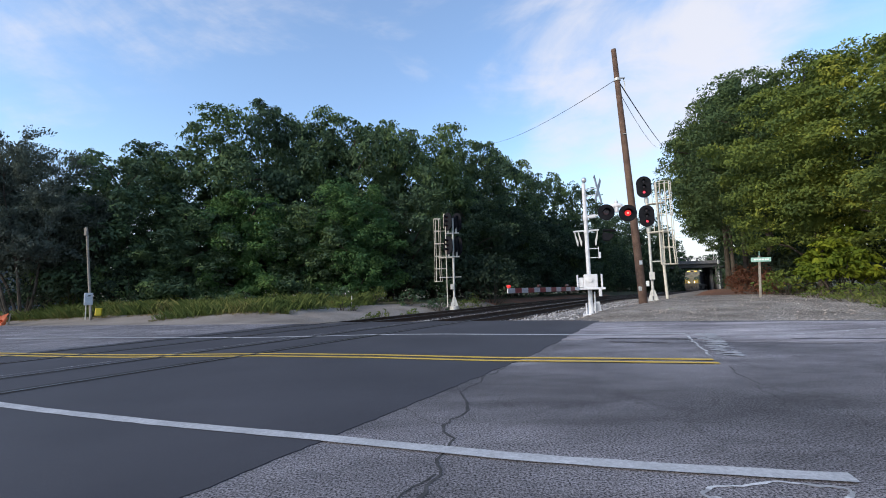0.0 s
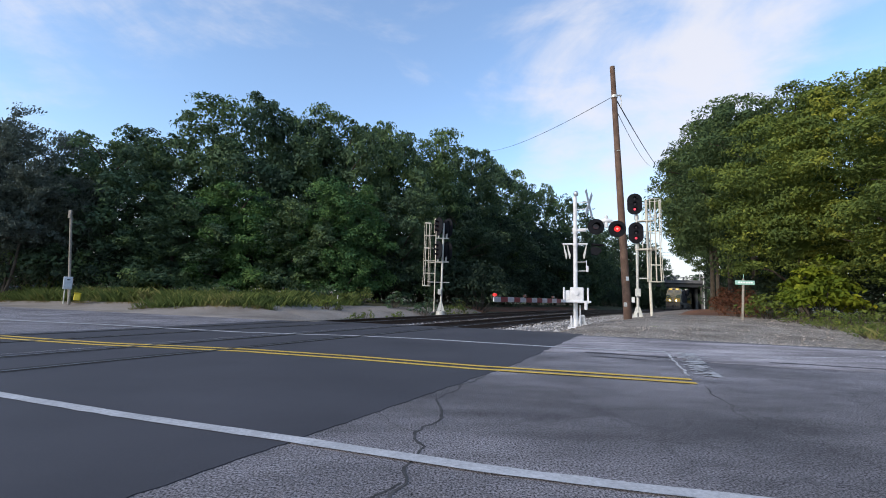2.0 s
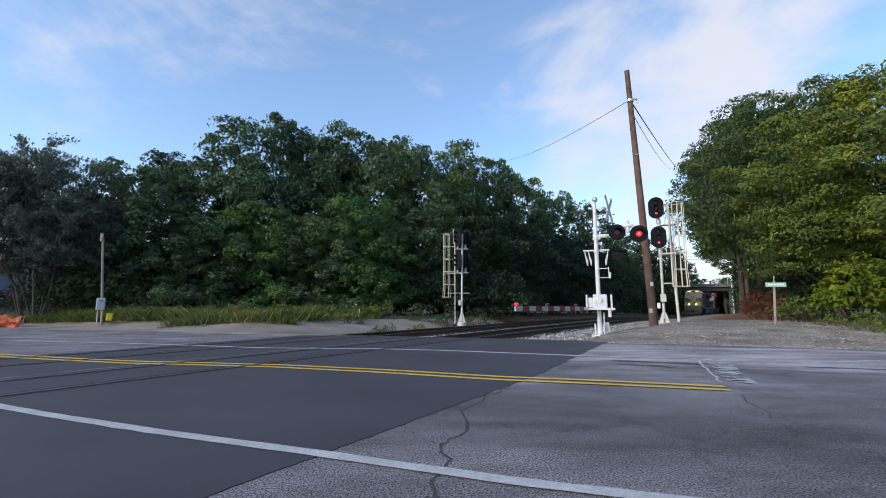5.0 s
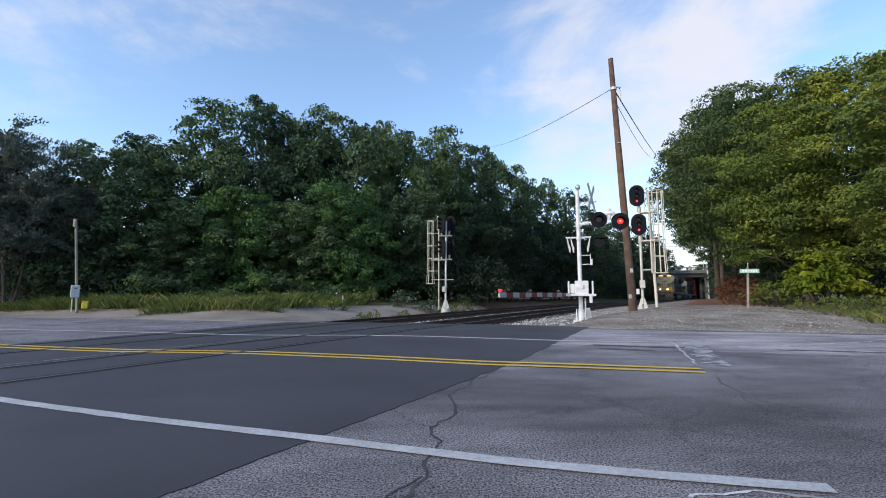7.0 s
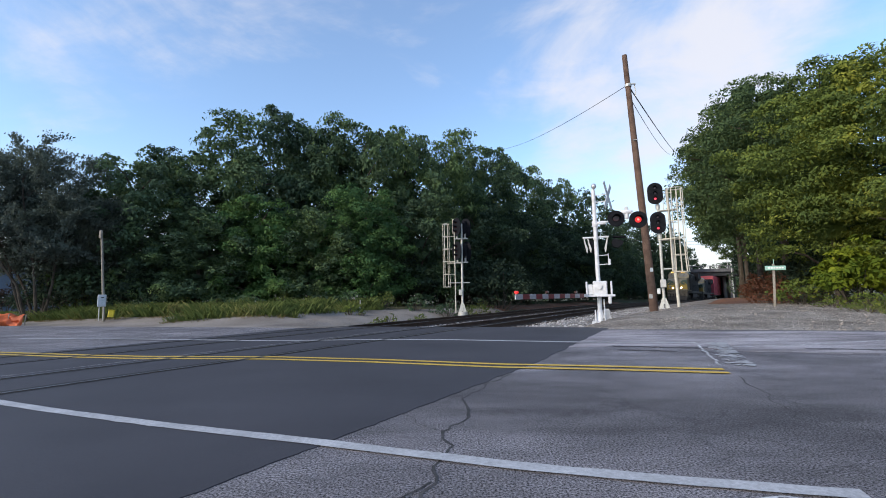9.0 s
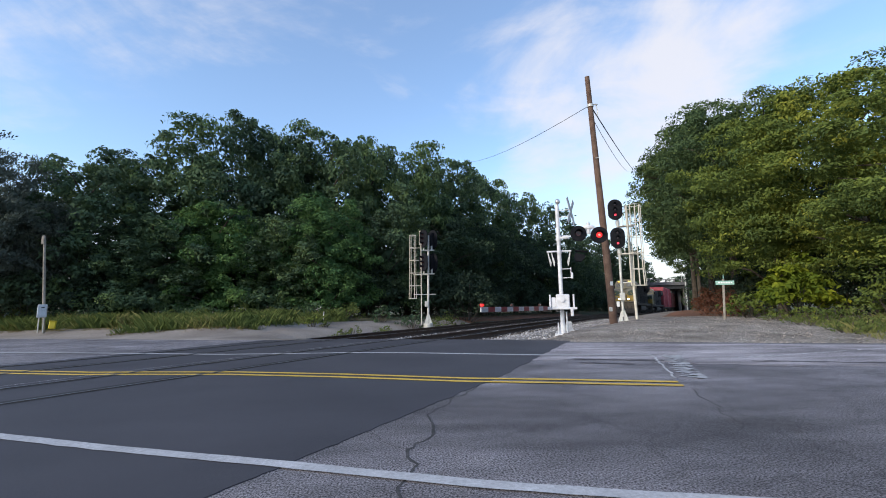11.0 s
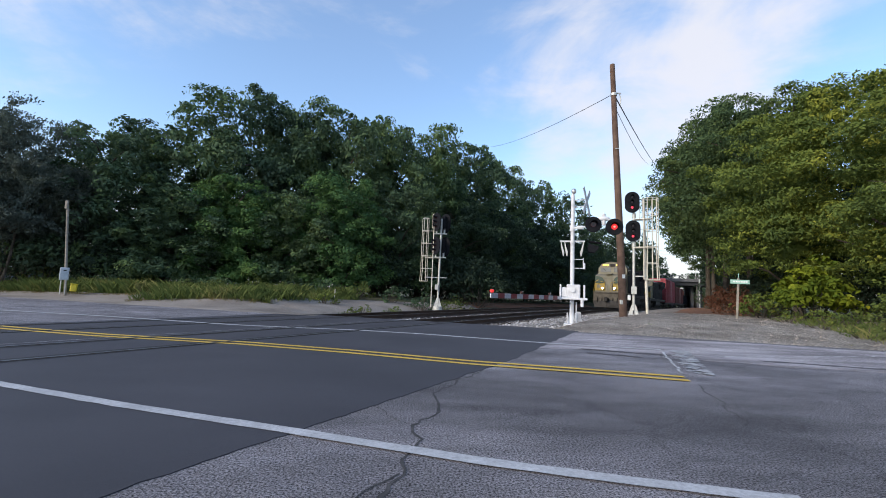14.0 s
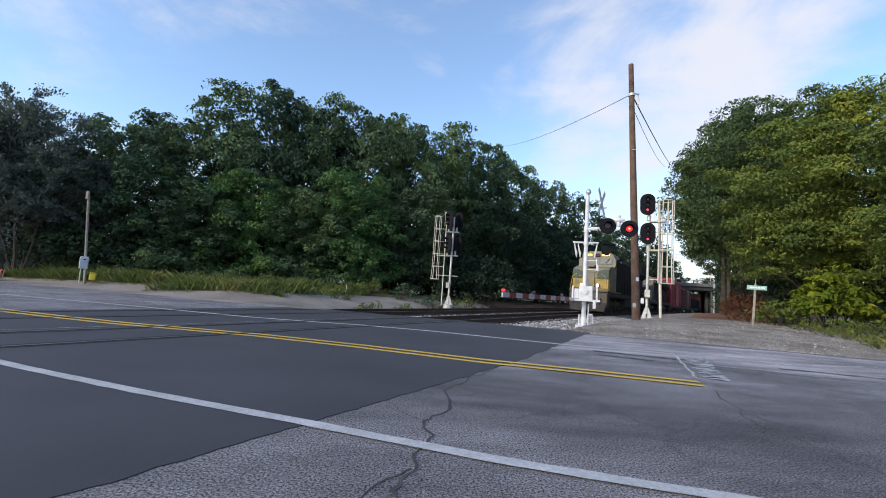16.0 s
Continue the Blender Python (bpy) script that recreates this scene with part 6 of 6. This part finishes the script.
        part("grab_iron", Shape().tube([(sx * 0.38, -1.02, 1.8), (sx * 0.38, -1.0, 2.6)], 0.02, 5), M_BLACK, nose)
    part("emblem", Shape().box((1.05, -1.08, 2.15), (0.36, 0.02, 0.3), b=0.02), M_CAB, nose, "pale square emblem")
    # cab
    cab = part("cab", Shape().prism([(-1.52, 1.55), (1.52, 1.55), (1.52, 4.0), (1.2, 4.45), (0.6, 4.62), (-0.6, 4.62), (-1.2, 4.45), (-1.52, 4.0)], -3.1, -5.6), M_CAB, g, "khaki cab", smooth=False)
    for sx in (-1, 1):
        part("cab_side", Shape().box((sx * 1.535, -4.5, 2.75), (0.03, 2.1, 2.3), b=0.01), M_HOOD, cab, "dark blue cab side")
    part("brow", Shape().prism([(-1.5, 3.36), (1.5, 3.36), (1.5, 3.5), (-1.5, 3.5)], -2.8, -3.14), M_CAB, cab)
    for sx in (-1, 1):
        part("windscreen", Shape().box((sx * 0.72, -3.075, 3.86), (1.12, 0.05, 0.44), b=0.03), M_WINDSCREEN, cab, "windscreen with a pale reflection in its colour and a dark wiper")
        part("wiper", Shape().tube([(sx * 1.05, -3.03, 4.08), (sx * 0.7, -3.02, 3.72)], 0.018, 5), M_BLACK, cab)
        part("side_window", Shape().box((sx * 1.55, -4.1, 3.65), (0.05, 1.1, 0.62), b=0.02), M_GLASS, cab)
        part("mirror", Shape().box((sx * 1.66, -3.5, 3.6), (0.16, 0.05, 0.36), b=0.01), M_BLACK, cab)
        part("number_board", Shape().box((sx * 0.72, -3.06, 4.34), (0.62, 0.06, 0.15), b=0.015), M_NUMBER if lit else M_GLASS, cab, "lit amber number board" if lit else "")
        for k in range(4):
            part("digit_bar", Shape().box((sx * 0.74 - 0.2 + 0.13 * k, -3.026, 4.33), (0.05, 0.01, 0.13)), M_BLACK, cab)
        ditch = part("ditch_light", Shape().cyl((sx * 0.62, -1.1, 1.96), (sx * 0.62, -0.9, 1.96), 0.13, n=16), M_UNDER, g)
        part("lens", Shape().cyl((sx * 0.62, -0.90, 1.96), (sx * 0.62, -0.88, 1.96), 0.095, n=16), M_HEADLIGHT if lit else M_GLASS, ditch, "bright warm headlight" if lit else "")
    part("headlight", Shape().box((0, -3.05, 4.33), (0.5, 0.08, 0.26), b=0.03), M_UNDER, cab)
    part("horn", Shape().cyl((0.3, -4.4, 4.66), (0.3, -3.8, 4.72), 0.04, 0.1, 10), M_UNDER, cab)
    part("sunshade", Shape().box((1.62, -4.1, 4.02), (0.3, 1.2, 0.04)).box((-1.62, -4.1, 4.02), (0.3, 1.2, 0.04)), M_HOOD, cab)
    # long hood
    hood = part("long_hood", Shape().prism([(-0.98, 1.55), (0.98, 1.55), (0.98, 4.2), (0.75, 4.45), (-0.75, 4.45), (-0.98, 4.2)], -5.6, -16.5), M_HOOD, g, "dark blue long hood", smooth=False)
    part("radiator", Shape().prism([(-1.0, 1.55), (1.0, 1.55), (1.0, 3.3), (1.5, 3.75), (1.5, 4.6), (-1.5, 4.6), (-1.5, 3.75), (-1.0, 3.3)], -16.5, -21.0), M_HOOD, g, "flared dark radiator section", smooth=False)
    for i in range(13):
        for sx in (-1, 1):
            part("hood_door", Shape().box((sx * 0.985, -6.2 - i * 0.8, 2.75), (0.03, 0.72, 2.0), b=0.01), M_HOOD, hood)
    part("exhaust", Shape().box((0, -9.5, 4.55), (0.7, 0.9, 0.3), b=0.04), M_UNDER, hood)
    part("blower_duct", Shape().box((1.15, -7.4, 3.6), (0.4, 2.4, 0.9), b=0.05), M_HOOD, hood)
    for i in range(10):
        for sx in (-1, 1):
            part("stanchion", Shape().cyl((sx * 1.42, -6.2 - 1.55 * i, 1.5), (sx * 1.42, -6.2 - 1.55 * i, 2.55), 0.02, n=5), M_HOOD, g)
    for sx in (-1, 1):
        part("side_rail", Shape().tube([(sx * 1.42, -6.2, 2.55), (sx * 1.42, -20.2, 2.55)], 0.022, 6), M_HOOD, g)
    return g


def freight_car(label, length, height, mat, ribs, low=False):
    g = thing("freight_car", label, "freight car", group="cars of the freight train")
    h0 = 1.12
    part("underframe", Shape().box((0, -length / 2, 0.95), (2.6, length, 0.3), b=0.03).box((0, -length / 2, 0.72), (0.6, length * 0.7, 0.3)), M_UNDER, g)
    for y in (-2.2, -length + 2.2):
        bogie(g, y, (-0.88, 0.88), 0.46, 1.35)
    body = part("body", Shape().box((0, -length / 2, (h0 + height) / 2), (2.98, length - 0.7, height - h0), b=0.04), mat, g, smooth=False)
    for i in range(ribs):
        y = -0.6 - (length - 1.2) * (i + 0.5) / ribs
        for sx in (-1, 1):
            part("rib", Shape().box((sx * 1.52, y, (h0 + height) / 2), (0.08, 0.12, height - h0 - 0.1)), mat, body)
    for k in range(6):
        part("end_rib", Shape().box((0, -0.31, h0 + 0.3 + (height - h0 - 0.6) * k / 5), (2.8, 0.1, 0.14), b=0.03), mat, body)
    if not low:
        part("roof_walk", Shape().box((0, -length / 2, height + 0.04), (2.7, length - 0.9, 0.1), b=0.03), mat, body)
        for sx in (-1, 1):
            door = part("door", Shape().box((sx * 1.53, -length / 2, (h0 + height) / 2), (0.08, 3.0, height - h0 - 0.3), b=0.02), mat, body)
            part("door_bar", Shape().box((sx * 1.59, -length / 2 + 0.5, (h0 + height) / 2), (0.04, 0.06, height - h0 - 0.5)), M_UNDER, door)
    lad = part("end_ladder", Shape().cyl((1.42, -0.22, 1.1), (1.42, -0.22, height - 0.2), 0.02, n=5).cyl((1.05, -0.22, 1.1), (1.05, -0.22, height - 0.2), 0.02, n=5), mat, g)
    for k in range(8):
        part("rung", Shape().cyl((1.05, -0.22, 1.3 + 0.36 * k), (1.42, -0.22, 1.3 + 0.36 * k), 0.016, n=5), mat, lad)
    part("coupler", Shape().box((0, 0.25, 0.9), (0.26, 1.0, 0.28), b=0.05), M_UNDER, g)
    return g


LOCO = locomotive()
LOCO.scale = (0.96, 1.0, 1.08)
CARS = [
    (locomotive(False), 22.2, 21.0),
    (freight_car("faded pinkish red high boxcar in the train", 16.6, 5.5, M_BOXRED, 12), 44.2, 16.6),
    (freight_car("oxide brown boxcar in the train", 16.6, 4.7, M_BOXBROWN, 14), 61.9, 16.6),
    (freight_car("dark low gondola car in the train", 16.6, 3.3, M_HOOD, 14, True), 79.6, 16.6),
    (freight_car("oxide brown boxcar in the train", 16.6, 4.6, M_BOXBROWN, 14), 97.3, 16.6),
    (freight_car("orange boxcar in the train", 16.6, 4.4, M_BOXORANGE, 12), 115.0, 16.6),
    (freight_car("orange boxcar in the train", 16.6, 4.4, M_BOXORANGE, 12), 132.7, 16.6),
]
# where the locomotive's front stands along the track (world y) at each time
FRONT = [(0.0, 100.6), (2.0, 94.6), (4.0, 87.8), (7.0, 77.7), (8.5, 71.0), (10.8, 59.8), (12.5, 51.4), (14.0, 43.4), (16.0, 32.7)]
_ys = np.linspace(0, 330, 3301)
_arc = np.concatenate([[0], np.cumsum(np.hypot(np.diff(-9.347 + 0.604 * _ys + 0.000598 * _ys ** 2), np.diff(_ys)))])


def on_track(front_y, behind, length):
    """The pose of a vehicle whose front is that far behind the train's front: both ends on the track."""
    s = np.interp(front_y, _ys, _arc) + behind
    a, _ = track_at(float(np.interp(s, _arc, _ys)))
    b, _ = track_at(float(np.interp(s + length, _arc, _ys)))
    d = a - b
    za, zb = fall(a.y), fall(b.y)
    return Matrix.Translation((a.x, a.y, 0.016 + za)) @ pose(0, 0, 0, 0, 0, math.degrees(math.atan2(-d.x, d.y))) @ pose(0, 0, 0, math.degrees(math.atan2(za - zb, length)), 0, 0)


def motions():
    walk(LOCO, [(t, on_track(y, 0.0, 21.0)) for t, y in FRONT])
    for car, behind, length in CARS:
        walk(car, [(t, on_track(y, behind, length)) for t, y in FRONT])


motions()
